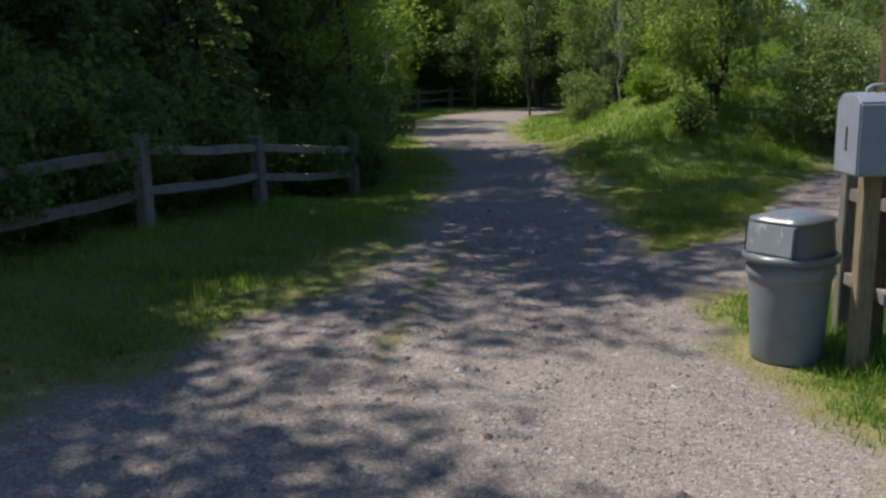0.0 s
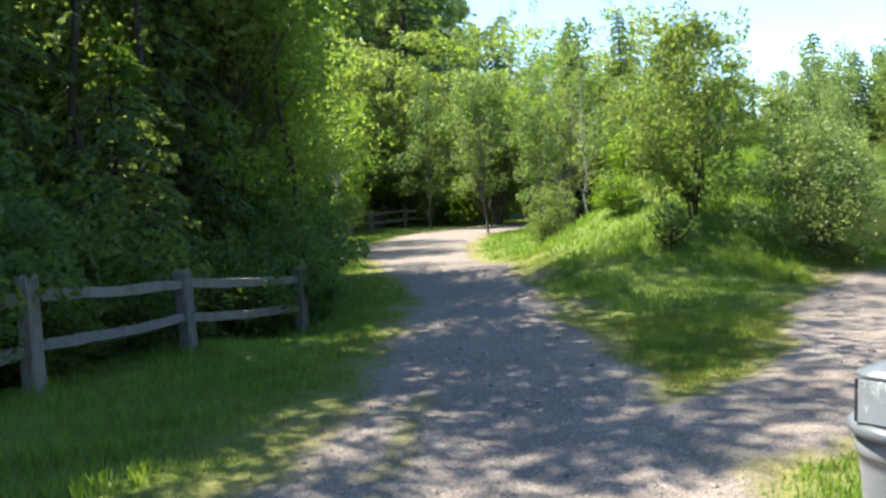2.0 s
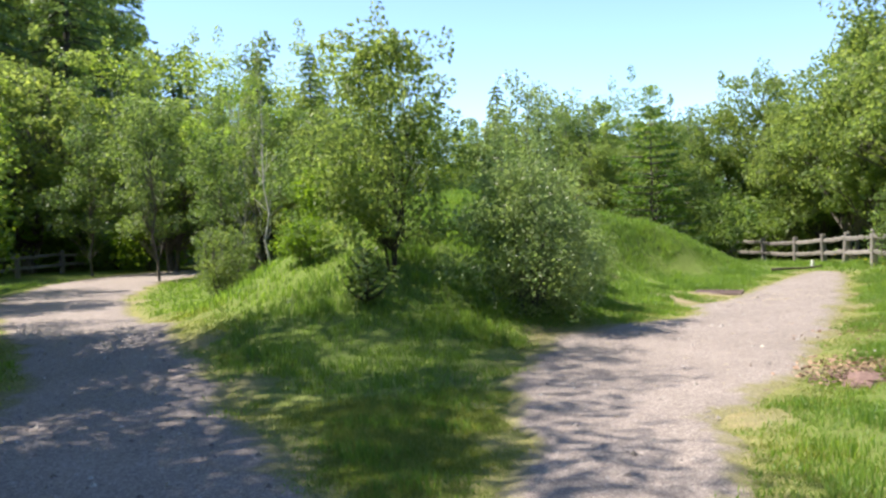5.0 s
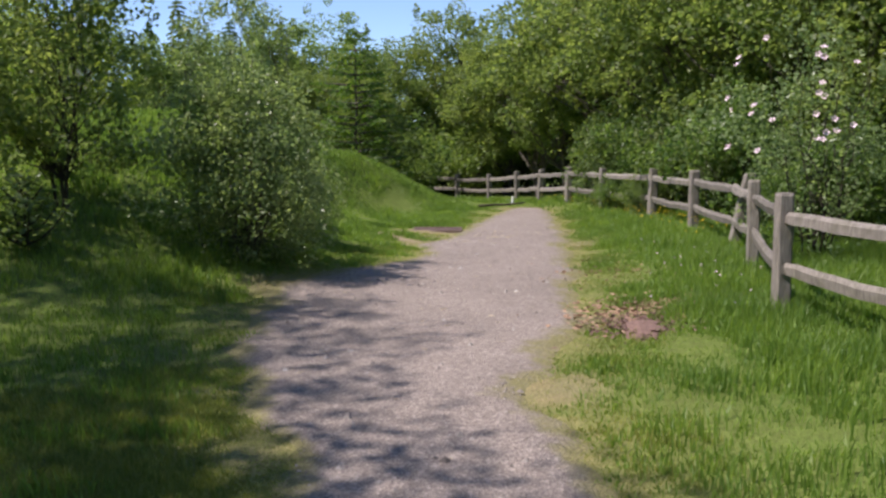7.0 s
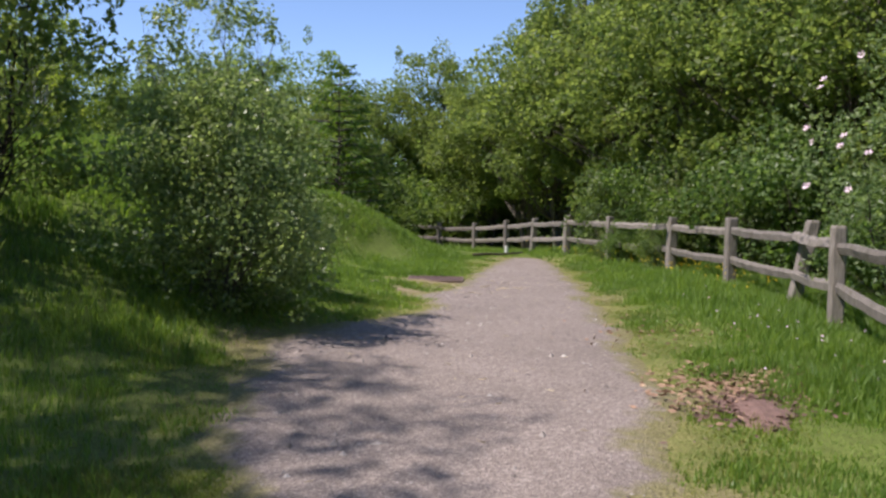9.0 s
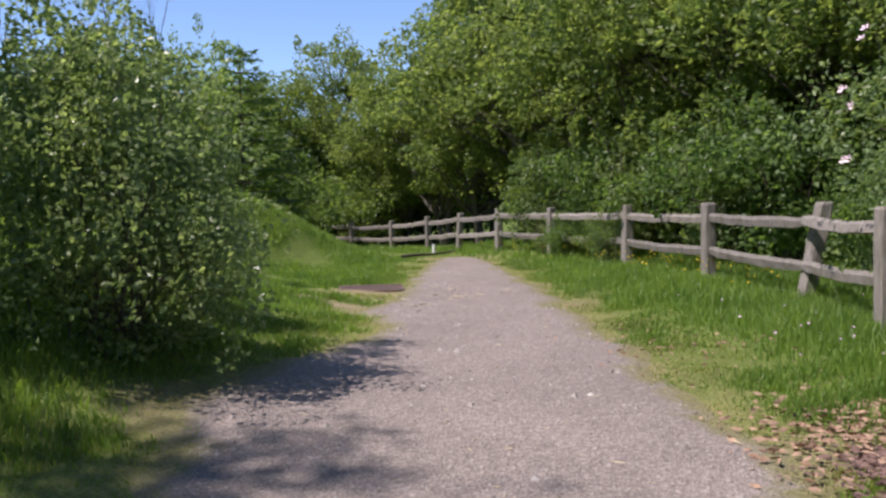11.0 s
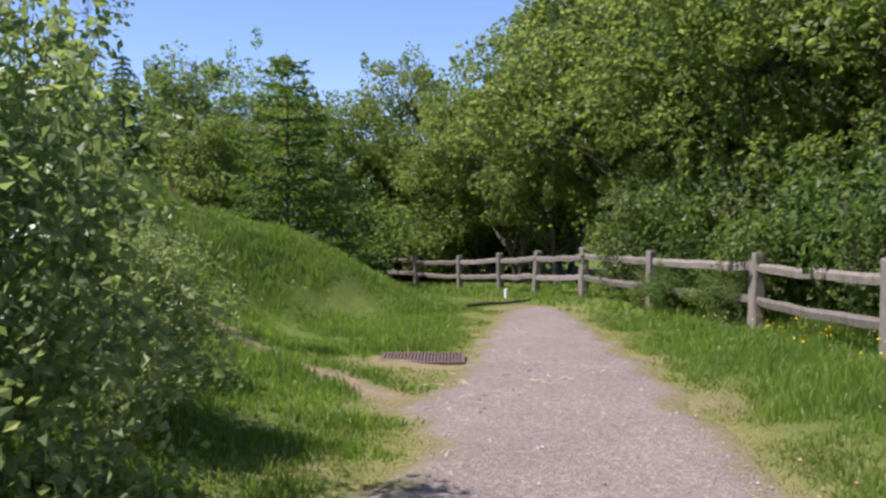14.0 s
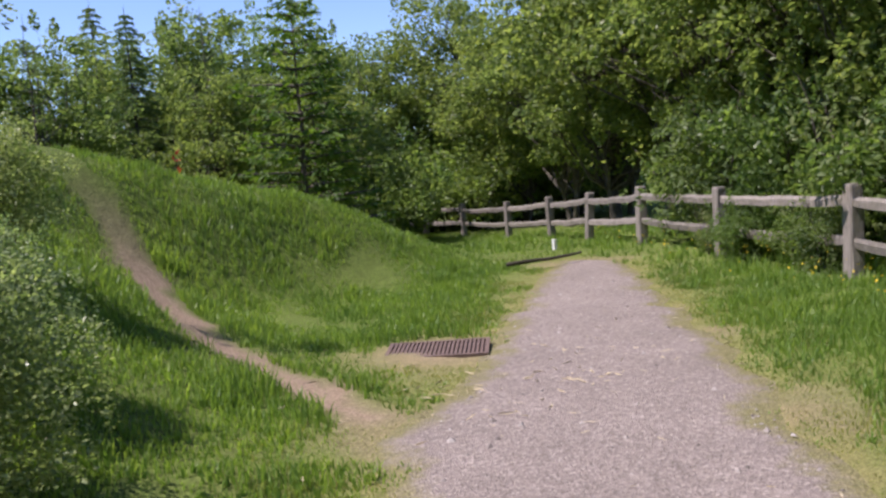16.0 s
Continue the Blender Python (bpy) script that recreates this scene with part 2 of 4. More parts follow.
def tubes(lines, sides=6):
    """Tapered tubes along polylines [(points, radii), ...] as arrays."""
    vs, fs, base = [], [], 0
    for pts, rad in lines:
        pts, rad = np.asarray(pts, float), np.asarray(rad, float)
        d = np.gradient(pts, axis=0)
        d = unit(d)
        ref = np.array([0.31, 0.95, 0.1]) if abs(d[0, 2]) > 0.7 else np.array([0.05, 0.1, 1.0])
        u = unit(np.cross(d, ref))
        w = np.cross(d, u)
        ang = np.linspace(0, 2 * np.pi, sides, endpoint=False)
        ring = pts[:, None] + rad[:, None, None] * (np.cos(ang)[None, :, None] * u[:, None] + np.sin(ang)[None, :, None] * w[:, None])
        vs.append(ring.reshape(-1, 3))
        for j in range(len(pts) - 1):
            for k in range(sides):
                a, b = base + j * sides + k, base + j * sides + (k + 1) % sides
                fs.append((a, b, b + sides, a + sides))
        base += len(pts) * sides
    return np.concatenate(vs), np.array(fs)


def bend(rng, a, b, steps=5, sway=0.08):
    a, b = np.asarray(a, float), np.asarray(b, float)
    t = np.linspace(0, 1, steps)[:, None]
    line = a + (b - a) * t
    line[1:-1] += rng.normal(size=(steps - 2, 3)) * np.linalg.norm(b - a) * sway
    return line


# ---- ground ----
def smooth(a, b, x):
    t = np.clip((np.asarray(x, float) - a) / (b - a), 0, 1)
    return t * t * (3 - 2 * t)


MOUNDS = ((2.16, 8.1, 18.78, 0.97, 6.26, 3.11), (1.54, 14.0, 21.27, 0.14, 3.89, 1.49))


def ground_z(x, y):
    x, y = np.asarray(x, float), np.asarray(y, float)
    z = np.zeros(np.broadcast(x, y).shape)
    for top, cx, cy, turn, su, sv in MOUNDS:
        co, si = math.cos(turn), math.sin(turn)
        u, v = (x - cx) * co + (y - cy) * si, -(x - cx) * si + (y - cy) * co
        z = z + top * np.exp(-(((u / su) ** 2 + (v / sv) ** 2) ** 1.3))
    s = (x + y) / math.sqrt(2)
    z = z - 0.5 * smooth(27, 41, s) * smooth(6, 14, x) - 0.3 * smooth(41, 60, s) * smooth(6, 14, x)
    z = z + 0.22 * smooth(-1.6, -3.2, x) * smooth(8.5, 5.0, y) - 0.3 * smooth(0.0, -1.3, x) * smooth(9.0, 11.0, y) * smooth(17, 13, y)
    z = z + 0.1 * smooth(0.6, 2.2, fence_side(x, y))
    return z


def fence_side(x, y):
    """How far a point lies beyond the right edge of the side path."""
    return (x - 8.4) * 0.70 - (y - 8.3) * 0.714


PATH_A_LEFT = [(-3.2, -9), (-3.0, -3), (-2.3, 0.3), (-1.65, 1.6), (-1.15, 3.0), (-0.5, 4.1), (-0.2, 5.5), (0.04, 8.2), (0.42, 11.3), (0.4, 13.7), (-0.3, 18.6), (-1.0, 24.0), (-1.15, 28), (-0.1, 33.6), (2.0, 37.5), (8, 41)]
PATH_A_RIGHT = [(2.4, -9), (2.45, -3), (2.42, 0.2), (2.33, 1.2), (2.26, 1.8), (2.3, 2.7), (2.5, 4.0), (2.45, 6.0), (2.38, 8.2), (2.3, 12.6), (2.25, 15.2), (2.05, 18.6), (1.95, 23.5), (2.1, 26), (3.3, 31.5), (5.0, 34.5), (9.5, 37)]
PATH_B_LEFT = [(1.8, 4.9), (2.75, 5.3), (3.55, 6.0), (4.15, 6.9), (4.5, 7.7), (4.95, 8.6), (5.6, 9.75), (6.4, 10.8), (7.1, 11.5), (8.15, 12.05), (9.5, 12.4), (10.5, 13.0), (11.4, 14.1), (12.4, 14.4), (14.0, 15.6), (15.4, 16.6), (17.2, 17.8), (19.2, 19.0)]
PATH_B_RIGHT = [(2.0, 3.3), (3.2, 3.7), (4.6, 5.0), (5.9, 6.85), (7.3, 7.85), (8.4, 8.3), (9.1, 9.05), (10.4, 10.15), (11.5, 11.0), (12.5, 11.85), (13.4, 12.7), (14.4, 13.6), (16.0, 15.0), (17.7, 16.5), (19.3, 18.2)]
TRAIL_LEFT = [(11.2, 14.3), (11.42, 15.3), (11.42, 16.0), (11.4, 16.7), (11.45, 17.4), (11.7, 18.6), (11.8, 19.1), (11.75, 19.9), (11.3, 21.5)]
TRAIL_RIGHT = [(11.75, 14.6), (11.9, 15.2), (11.82, 15.9), (11.85, 16.6), (11.9, 17.2), (12.15, 18.4), (12.25, 19.0), (12.2, 19.9), (11.8, 21.5)]


def resample(line, count):
    line = np.asarray(line, float)
    d = np.r_[0, np.cumsum(np.linalg.norm(np.diff(line, axis=0), axis=1))]
    t = np.linspace(0, d[-1], count * 3)
    fine = np.stack([np.interp(t, d, line[:, k]) for k in (0, 1)], 1)
    ker = np.ones(9) / 9
    pad = np.pad(fine, ((4, 4), (0, 0)), "edge")
    soft = np.stack([np.convolve(pad[:, k], ker, "valid") for k in (0, 1)], 1)
    return soft[np.linspace(0, len(soft) - 1, count).astype(int)]


def inside(poly, x, y):
    hit = np.zeros(x.shape, bool)
    for (x0, y0), (x1, y1) in zip(poly, np.roll(poly, -1, 0)):
        cross = (y0 > y) != (y1 > y)
        with np.errstate(divide="ignore", invalid="ignore"):
            hit ^= cross & (x < (x1 - x0) * (y - y0) / (y1 - y0) + x0)
    return hit


def away(line, x, y):
    """Distance from points to a polyline."""
    best = np.full(x.shape, 1e9)
    for (x0, y0), (x1, y1) in zip(line, line[1:]):
        dx, dy = x1 - x0, y1 - y0
        t = np.clip(((x - x0) * dx + (y - y0) * dy) / (dx * dx + dy * dy), 0, 1)
        best = np.minimum(best, np.hypot(x - x0 - t * dx, y - y0 - t * dy))
    return best


def outline(left, right):
    return np.concatenate([resample(left, 60), resample(right, 60)[::-1]])


POLY_A, POLY_B, POLY_T = outline(PATH_A_LEFT, PATH_A_RIGHT), outline(PATH_B_LEFT, PATH_B_RIGHT), outline(TRAIL_LEFT, TRAIL_RIGHT)


def worn(x, y):
    """Patches along the verge where the turf has worn away."""
    return np.sin(1.9 * x + 1.3 * np.sin(1.7 * y)) * np.sin(2.3 * y + 1.1 * np.sin(1.3 * x))


def depth_in_paths(x, y):
    """Metres inside (+) or outside (-) the nearest gravel edge."""
    best = np.full(x.shape, -1e9)
    for poly in (POLY_A, POLY_B):
        d = away(np.vstack([poly, poly[:1]]), x, y)
        best = np.maximum(best, np.where(inside(poly, x, y), d, -d))
    return best


def wobble(x, y, s, seed=0.0):
    return np.array([noise.noise((float(a) * s, float(b) * s, seed)) for a, b in zip(x.ravel(), y.ravel())]).reshape(x.shape)


def axis_steps(lo, hi, step, far):
    near = np.arange(lo, hi, step)
    grow = np.cumsum(step * 1.22 ** np.arange(1, 46))
    grow = grow[grow < far]
    return np.r_[lo - grow[::-1], near, hi - step + grow]


xs, ys = axis_steps(-9, 27, 0.22, 2500), axis_steps(-6, 36, 0.22, 2500)
gx, gy = np.meshgrid(xs, ys)
depth = depth_in_paths(gx, gy)
gz = ground_z(gx, gy)
rough_grass = smooth(0.0, -0.6, depth)
gz = gz + rough_grass * (0.05 * wobble(gx, gy, 1.3) + 0.03 * wobble(gx, gy, 3.1, 5.0))
gz = gz - 0.02 * smooth(0.2, 0.7, depth)
nx, ny = len(xs), len(ys)
ii = (np.arange(ny - 1)[:, None] * nx + np.arange(nx - 1)[None, :]).ravel()
ground_me = fast_mesh("ground", np.stack([gx, gy, gz], -1).reshape(-1, 3), np.stack([ii, ii + 1, ii + nx + 1, ii + nx], 1), GROUND, True)
dry_at = np.exp(-np.clip(-depth, 0, 9) / 0.45) + 0.8 * np.exp(-(((gx - 13.1) / 0.9) ** 2 + ((gy - 15.7) / 0.8) ** 2)) + 0.75 * np.exp(-((gx - 3.9) ** 2 + (gy - 6.9) ** 2) / 2.2)
bare_at = np.exp(-(((gx - 13.2) / 0.75) ** 2 + ((gy - 15.65) / 0.6) ** 2)) * 0.7 + smooth(20.6, 18.8, gy) * smooth(0.32, 0.15, 0.2 * wobble(gx, gy, 2.7, 9.0) + away(resample([((a + c) / 2, (b + d) / 2) for (a, b), (c, d) in zip(TRAIL_LEFT, TRAIL_RIGHT)], 40), gx, gy))
bare_at = bare_at + 0.45 * smooth(0.3, 0.6, worn(gx, gy) + 0.25 * wobble(gx, gy, 3.3, 12.0)) * np.exp(-((depth + 0.2) / 0.4) ** 2)
for key, values in (("dry", np.clip(dry_at, 0, 1)), ("bare", np.clip(bare_at, 0, 1))):
    ground_me.attributes.new(key, "FLOAT", "POINT").data.foreach_set("value", values.astype(np.float32).ravel())
tagged(new("ground", ground_me), "uneven grassy meadow ground with a low mound", "ground", kind="structure")


def gravel_path(name, left, right, count, lift, label):
    """A strip of gravel draped on the ground, whose wavy edges sink into it."""
    l, r = resample(left, count), resample(right, count)
    calm = smooth(0, 24, np.minimum(np.arange(count), np.arange(count)[::-1]))[:, None]

    def waves(p, seed):
        return calm * sum(size * np.stack([wobble(p[:, 0], p[:, 1], rate, seed), wobble(p[:, 0], p[:, 1], rate, seed + 2)], 1) for size, rate in ((0.25, 1.2), (0.045, 4.1)))

    l, r = l + waves(l, 2.0), r + waves(r, 6.0)
    out = unit(l - r) * 0.22
    l, r = l + out, r - out
    t = np.linspace(0, 1, 25)[None, :, None]
    grid = l[:, None] * (1 - t) + r[:, None] * t
    wide = np.linalg.norm(r - l, axis=1)[:, None]
    d = np.minimum(t[..., 0], 1 - t[..., 0]) * wide
    ends = np.minimum(np.arange(count), np.arange(count)[::-1])[:, None] * 0.2
    d = np.minimum(d, ends)
    x, y = grid[..., 0], grid[..., 1]
    z = ground_z(x, y) + lift * smooth(0, 0.5, d) - 0.012 * smooth(0.2, 0.0, d) + 0.012 * wobble(x, y, 2.2, 3.0) * smooth(0, 0.3, d)
    i = (np.arange(count - 1)[:, None] * 25 + np.arange(24)[None, :]).ravel()
    me = fast_mesh(name, np.stack([x, y, z], -1).reshape(-1, 3), np.stack([i, i + 1, i + 26, i + 25], 1), GRAVEL, True)
    weedy = np.exp(-(((x - 0.04 - (y - 2.73) * 0.125) / 0.2) ** 2)) * smooth(1.2, 2.4, y) * smooth(6.9, 5.6, y)
    me.attributes.new("edge", "FLOAT", "POINT").data.foreach_set("value", (smooth(0, 0.8, np.maximum(d, depth_in_paths(x, y))) * (1 - 0.85 * weedy)).astype(np.float32).ravel())
    return tagged(new(name, me), label, "path", kind="structure")


gravel_path("path_main", PATH_A_LEFT, PATH_A_RIGHT, 260, 0.018, "grey crushed gravel path with grassy edges")
gravel_path("path_side", PATH_B_LEFT, PATH_B_RIGHT, 150, 0.03, "pinkish grey crushed gravel side path")
# ---- trees and shrubs ----
def plant(name, label, category, group=""):
    ob = new(name)
    ob.empty_display_size = 0.2
    return tagged(ob, label, category, group)


def broad_tree(seed, name, label, height, radius, clear, clumps, leaves, leaf, mat, bark, trunk=0.09, lean=0.0, clump_r=0.5, stems=1, slim=0.62, taper=0.0, top=1.0):
    """A leafy tree: stems, limbs to every clump, and a crown of single leaves. taper narrows the crown upward."""
    rng = np.random.default_rng(seed)
    root = plant(name, label, "tree" if height > 2.6 else "shrub")
    mid = (height + clear) / 2
    half = (height - clear) / 2
    u = unit(rng.normal(size=(clumps, 3)))
    r = rng.uniform(0.25, 1.0, clumps) ** 0.6
    c = u * r[:, None] * [radius, radius, half]
    c[:, :2] *= (1 + rng.uniform(-0.28, 0.28, clumps))[:, None]
    if taper:
        c[:, :2] *= (1 - taper * np.clip(c[:, 2] / half, -0.6, 1))[:, None]
    small = np.ones(clumps)
    twig = rng.choice(clumps, clumps // 4, replace=False)
    small[twig] = 0.5
    c[twig] *= 1.12
    c[twig, 2] += 0.05 * half
    c[:, 2] += mid
    c[:, 0] += lean * c[:, 2]
    lines = []
    for s in range(stems):
        a = rng.uniform(0, 6.28)
        foot = np.array([math.cos(a), math.sin(a), 0]) * (0.12 * (stems > 1))
        tip = np.array([lean * height, 0, height * top * rng.uniform(0.82, 0.97)]) + np.r_[foot[:2] * (3.0 + radius * 2.0), 0]
        spine = bend(rng, foot, tip, 9, 0.012)
        tr = trunk * rng.uniform(0.75, 1.0)
        lines.append((spine, tr * np.linspace(1.0, 0.12, 9) * np.r_[1.25, np.ones(8)]))
        for k in range(s, clumps, stems):
            j = int(np.clip((c[k, 2] - radius * 0.55) / height * 8, 1, 7))
            limb = bend(rng, spine[j], c[k], 5, 0.05)
            limb[2:4, 2] += 0.06 * radius
            lines.append((limb, tr * (1 - j / 9) * np.linspace(0.45, 0.06, 5)))
    v, f = tubes(lines, 5)
    part("trunk", fast_mesh("trunk", v, f, bark, True), root)
    at, ax = [], []
    for k in range(clumps):
        rr = clump_r * rng.uniform(0.6, 1.35)
        rr *= small[k] ** 0.5
        per = int(leaves / clumps * (1.15 if small[k] == 1 else 0.35))
        p = rng.normal(size=(per, 3))
        p = p * np.minimum(1, 1.5 / np.linalg.norm(p, axis=1))[:, None] * [rr * small[k], rr * small[k], rr * (0.7 if small[k] == 1 else 1.2)] * 0.62
        at.append(c[k] + p)
        ax.append(unit(p + [0, 0, -0.25 * rr]))
    at, ax = np.concatenate(at), np.concatenate(ax)
    keep = at[:, 2] > 0.03
    v, f = leaf_quads(rng, at[keep], leaf, slim, ax[keep], 0.9, 0.14)
    part("crown", fast_mesh("crown", v, f, mat), root)
    return root


def conifer(seed, name, label, height, radius, whorls, boughs, sprays, mat, bark, droop=0.35, clear=0.2, leaf=0.22, trunk=0.12, power=0.8, tip_mat=None):
    """A conifer: straight trunk, whorls of drooping boughs, flat needle sprays along every bough."""
    rng = np.random.default_rng(seed)
    root = plant(name, label, "conifer")
    spine = bend(rng, (0, 0, 0), (0, 0, height), 9, 0.004)
    lines = [(spine, trunk * np.linspace(1.1, 0.06, 9))]
    at, ax, tips = [], [], []
    for w in range(whorls):
        q = (w + rng.uniform(0, 0.6)) / whorls
        z = clear * height * (1 - q) + height * q * 0.985
        reach = radius * (1 - q) ** power * rng.uniform(0.8, 1.15) + 0.08 * radius
        m = max(3, int(boughs * (1 - 0.5 * q)))
        a0 = rng.uniform(0, 6.28)
        for b in range(m):
            a = a0 + 6.283 * b / m + rng.normal(0, 0.25)
            ln = reach * rng.uniform(0.65, 1.15)
            out = np.array([math.cos(a), math.sin(a), 0])
            t = np.linspace(0, 1, 6)[:, None]
            bow = np.array([0, 0, z]) + out * t * ln + np.array([0, 0, 1]) * (0.18 * ln * t - droop * ln * t * t * 1.3 + (0.1 * ln * t ** 3))
            lines.append((bow, np.linspace(0.022, 0.004, 6) * (0.4 + ln)))
            cnt = max(4, int(sprays * (0.3 + ln / radius)))
            tt = rng.uniform(0.12, 1.03, cnt) ** 0.75
            p = np.stack([np.interp(tt, t[:, 0], bow[:, k]) for k in range(3)], 1)
            sid = np.array([-out[1], out[0], 0]) * rng.choice([-1, 1], cnt)[:, None]
            off = rng.uniform(0.0, 0.32, cnt)[:, None] * (1.15 - tt[:, None]) * ln
            at.append(p + sid * off - np.array([0, 0, 1]) * off * 0.35 + rng.normal(size=(cnt, 3)) * 0.03)
            ax.append(unit(out * 0.8 + sid * 0.75 + np.array([0, 0, -0.35 - droop * 0.5])))
            tips.append(np.full(cnt, q))
    v, f = tubes(lines, 5)
    part("trunk", fast_mesh("trunk", v, f, bark, True), root)
    at, ax, tips = np.concatenate(at), np.concatenate(ax), np.concatenate(tips)
    fresh = tips > 0.8 if tip_mat else np.zeros(len(at), bool)
    v, f = leaf_quads(rng, at[~fresh], leaf, 0.3, ax[~fresh], 0.4, 0.05, 0.3)
    part("needles", fast_mesh("needles", v, f, mat), root)
    if tip_mat:
        v, f = leaf_quads(rng, at[fresh], leaf, 0.42, ax[fresh], 0.35, 0.06, 0.3)
        part("fresh_growth", fast_mesh("fresh_growth", v, f, tip_mat), root, "bright green new needles")
    return root


def stand(ob, x, y, turn=0.0, size=1.0, wide=None, sink=0.04):
    w = size if wide is None else wide
    ob.matrix_basis = Matrix.Translation((x, y, float(ground_z(x, y)) - sink)) @ Matrix.Rotation(turn, 4, "Z") @ Matrix.Diagonal((w, w, size, 1))
    return ob


def repeat(ob, x, y, turn, size=1.0, wide=None, sink=0.04, label=""):
    w = size if wide is None else wide
    m = Matrix.Translation((x, y, float(ground_z(x, y)) - sink)) @ Matrix.Rotation(turn, 4, "Z") @ Matrix.Diagonal((w, w, size, 1))
    s = ob.scale
    made = copy_thing(ob, m @ Matrix.Diagonal((1 / s[0], 1 / s[1], 1 / s[2], 1)))
    return tagged(made, label)


rnd = random.Random(5)

# left of the main path: tall dark conifers, a young hemlock, birches, undergrowth behind the fence
fir = conifer(1, "fir_tree", "tall dark green conifer with drooping boughs behind the rail fence", 13.0, 2.6, 36, 10, 96, NEEDLE_DARK, BARK_DARK, 0.42, 0.11, 0.2, 0.2, 0.65)
stand(fir, -4.1, 13.6, 0.4, 0.95, 0.8)
repeat(fir, -6.0, 9.7, 2.1, 0.96, 0.95)
repeat(fir, -6.3, 7.6, 2.7, 0.8, 0.8)
repeat(fir, -7.4, 10.4, 5.1, 0.9, 0.95)
repeat(fir, -6.8, 10.7, 4.6, 1.0, 0.75)
repeat(fir, -6.2, 14.6, 5.1, 1.0)
repeat(fir, -5.6, 15.2, 3.3, 0.95)
repeat(fir, -6.2, 4.4, 3.9, 0.74, 0.85)
repeat(fir, -7.4, 7.0, 0.9, 0.85)
repeat(fir, -7.6, 5.8, 1.2, 0.95)
repeat(fir, -7.4, 15.6, 4.0, 1.1)
young = conifer(2, "hemlock_tree", "young hemlock with bright new growth at its tip", 4.75, 1.5, 24, 9, 80, NEEDLE_DARK, BARK_DARK, 0.45, 0.03, 0.15, 0.06, 0.6, NEEDLE_FRESH)
stand(young, -3.6, 10.5, 1.0)
repeat(young, -4.6, 8.0, 2.6, 0.8, 0.95)
repeat(young, -5.0, 5.9, 4.1, 0.75, 0.9)
birch = broad_tree(3, "birch_tree", "slender birch with a white trunk and light leaves", 8.6, 1.9, 1.5, 60, 10000, 0.105, LEAF_BIRCH, BARK_WHITE, 0.08, 0.0, 0.62, 1, 0.75)
stand(birch, -3.3, 16.5, 0.3, 1.1, 1.2)
slim_birch = broad_tree(23, "birch_tree", "thin young birch with a white trunk beside the path", 6.4, 0.95, 1.9, 24, 1500, 0.1, LEAF_BIRCH, BARK_WHITE, 0.075, -0.03, 0.45, 1, 0.75)
stand(slim_birch, -1.4, 20.3, 0.3)
low_birch = broad_tree(25, "birch_tree", "full birch with light leaves hanging almost to the ground", 9.0, 1.75, 0.5, 110, 17000, 0.095, LEAF_BIRCH, BARK_DARK, 0.07, 0.0, 0.6, 1, 0.75, 0.2)
stand(low_birch, -2.8, 14.6, 1.7, 1.05, 1.1)
repeat(low_birch, -2.5, 17.8, 4.9, 0.72, 1.0)
repeat(low_birch, -2.9, 25.2, 0.9, 0.85, 1.1)
repeat(low_birch, -4.4, 15.8, 3.1, 1.2)
# this birch is an added shade caster, its crown too high to be seen
shade_birch = broad_tree(24, "birch_tree", "added tall birch with a long bare trunk, its high unseen crown casting shade", 14.0, 1.6, 7.6, 36, 4000, 0.14, LEAF_BIRCH, BARK_WHITE, 0.1, 0.0, 0.7, 1, 0.75)
stand(shade_birch, -5.4, 19.5, 0.8)
alder = broad_tree(4, "alder_tree", "tall leafy alder with dark green foliage", 8.4, 2.3, 1.3, 130, 21000, 0.135, LEAF_ALDER, BARK, 0.1, 0.0, 0.6, 2, 0.7)
stand(alder, 20.9, 14.4, 0.5)
alder_b = broad_tree(5, "alder_tree", "tall leafy alder with dark green foliage", 7.6, 2.2, 0.9, 125, 20000, 0.13, LEAF_ALDER, BARK, 0.09, 0.03, 0.58, 3, 0.7)
stand(alder_b, 18.8, 10.6, 1.9)
# added shade casters: crowns sit above the view and throw shade on path and verge
shade_alder = broad_tree(26, "alder_tree", "added tall alder with a bare dark trunk, its high unseen crown shading the path", 14.5, 2.5, 7.6, 80, 9500, 0.15, LEAF_ALDER, BARK_DARK, 0.075, 0.0, 0.8, 1, 0.7)
stand(shade_alder, -5.6, 8.5, 0.8)
repeat(shade_alder, -3.8, 10.0, 2.2, 1.0)
repeat(shade_alder, -3.5, 11.9, 3.9, 1.0)
repeat(shade_alder, -7.9, 3.6, 5.2, 1.0)
repeat(shade_alder, -7.1, 2.1, 4.0, 1.0)
repeat(shade_alder, -2.0, 14.9, 1.1, 1.15, 0.85)
for x, y, s, lab in ((-4.6, 17.6, 1.1, ""), (-6.6, 18.6, 1.35, ""), (-5.9, 3.9, 0.8, ""), (-5.6, 5.6, 0.9, ""), (-3.4, 30.0, 1.05, ""), (-8.0, 22.5, 1.3, "")):
    repeat(birch, x, y, rnd.uniform(0, 6.28), s, s * 1.05)
under = broad_tree(6, "undergrowth_shrub", "dark leafy undergrowth shrub behind the rail fence", 2.0, 1.1, 0.05, 44, 8000, 0.09, LEAF_UNDER, BARK_DARK, 0.02, 0.0, 0.42, 5, 0.7)
stand(under, -3.9, 9.9, 0.2)
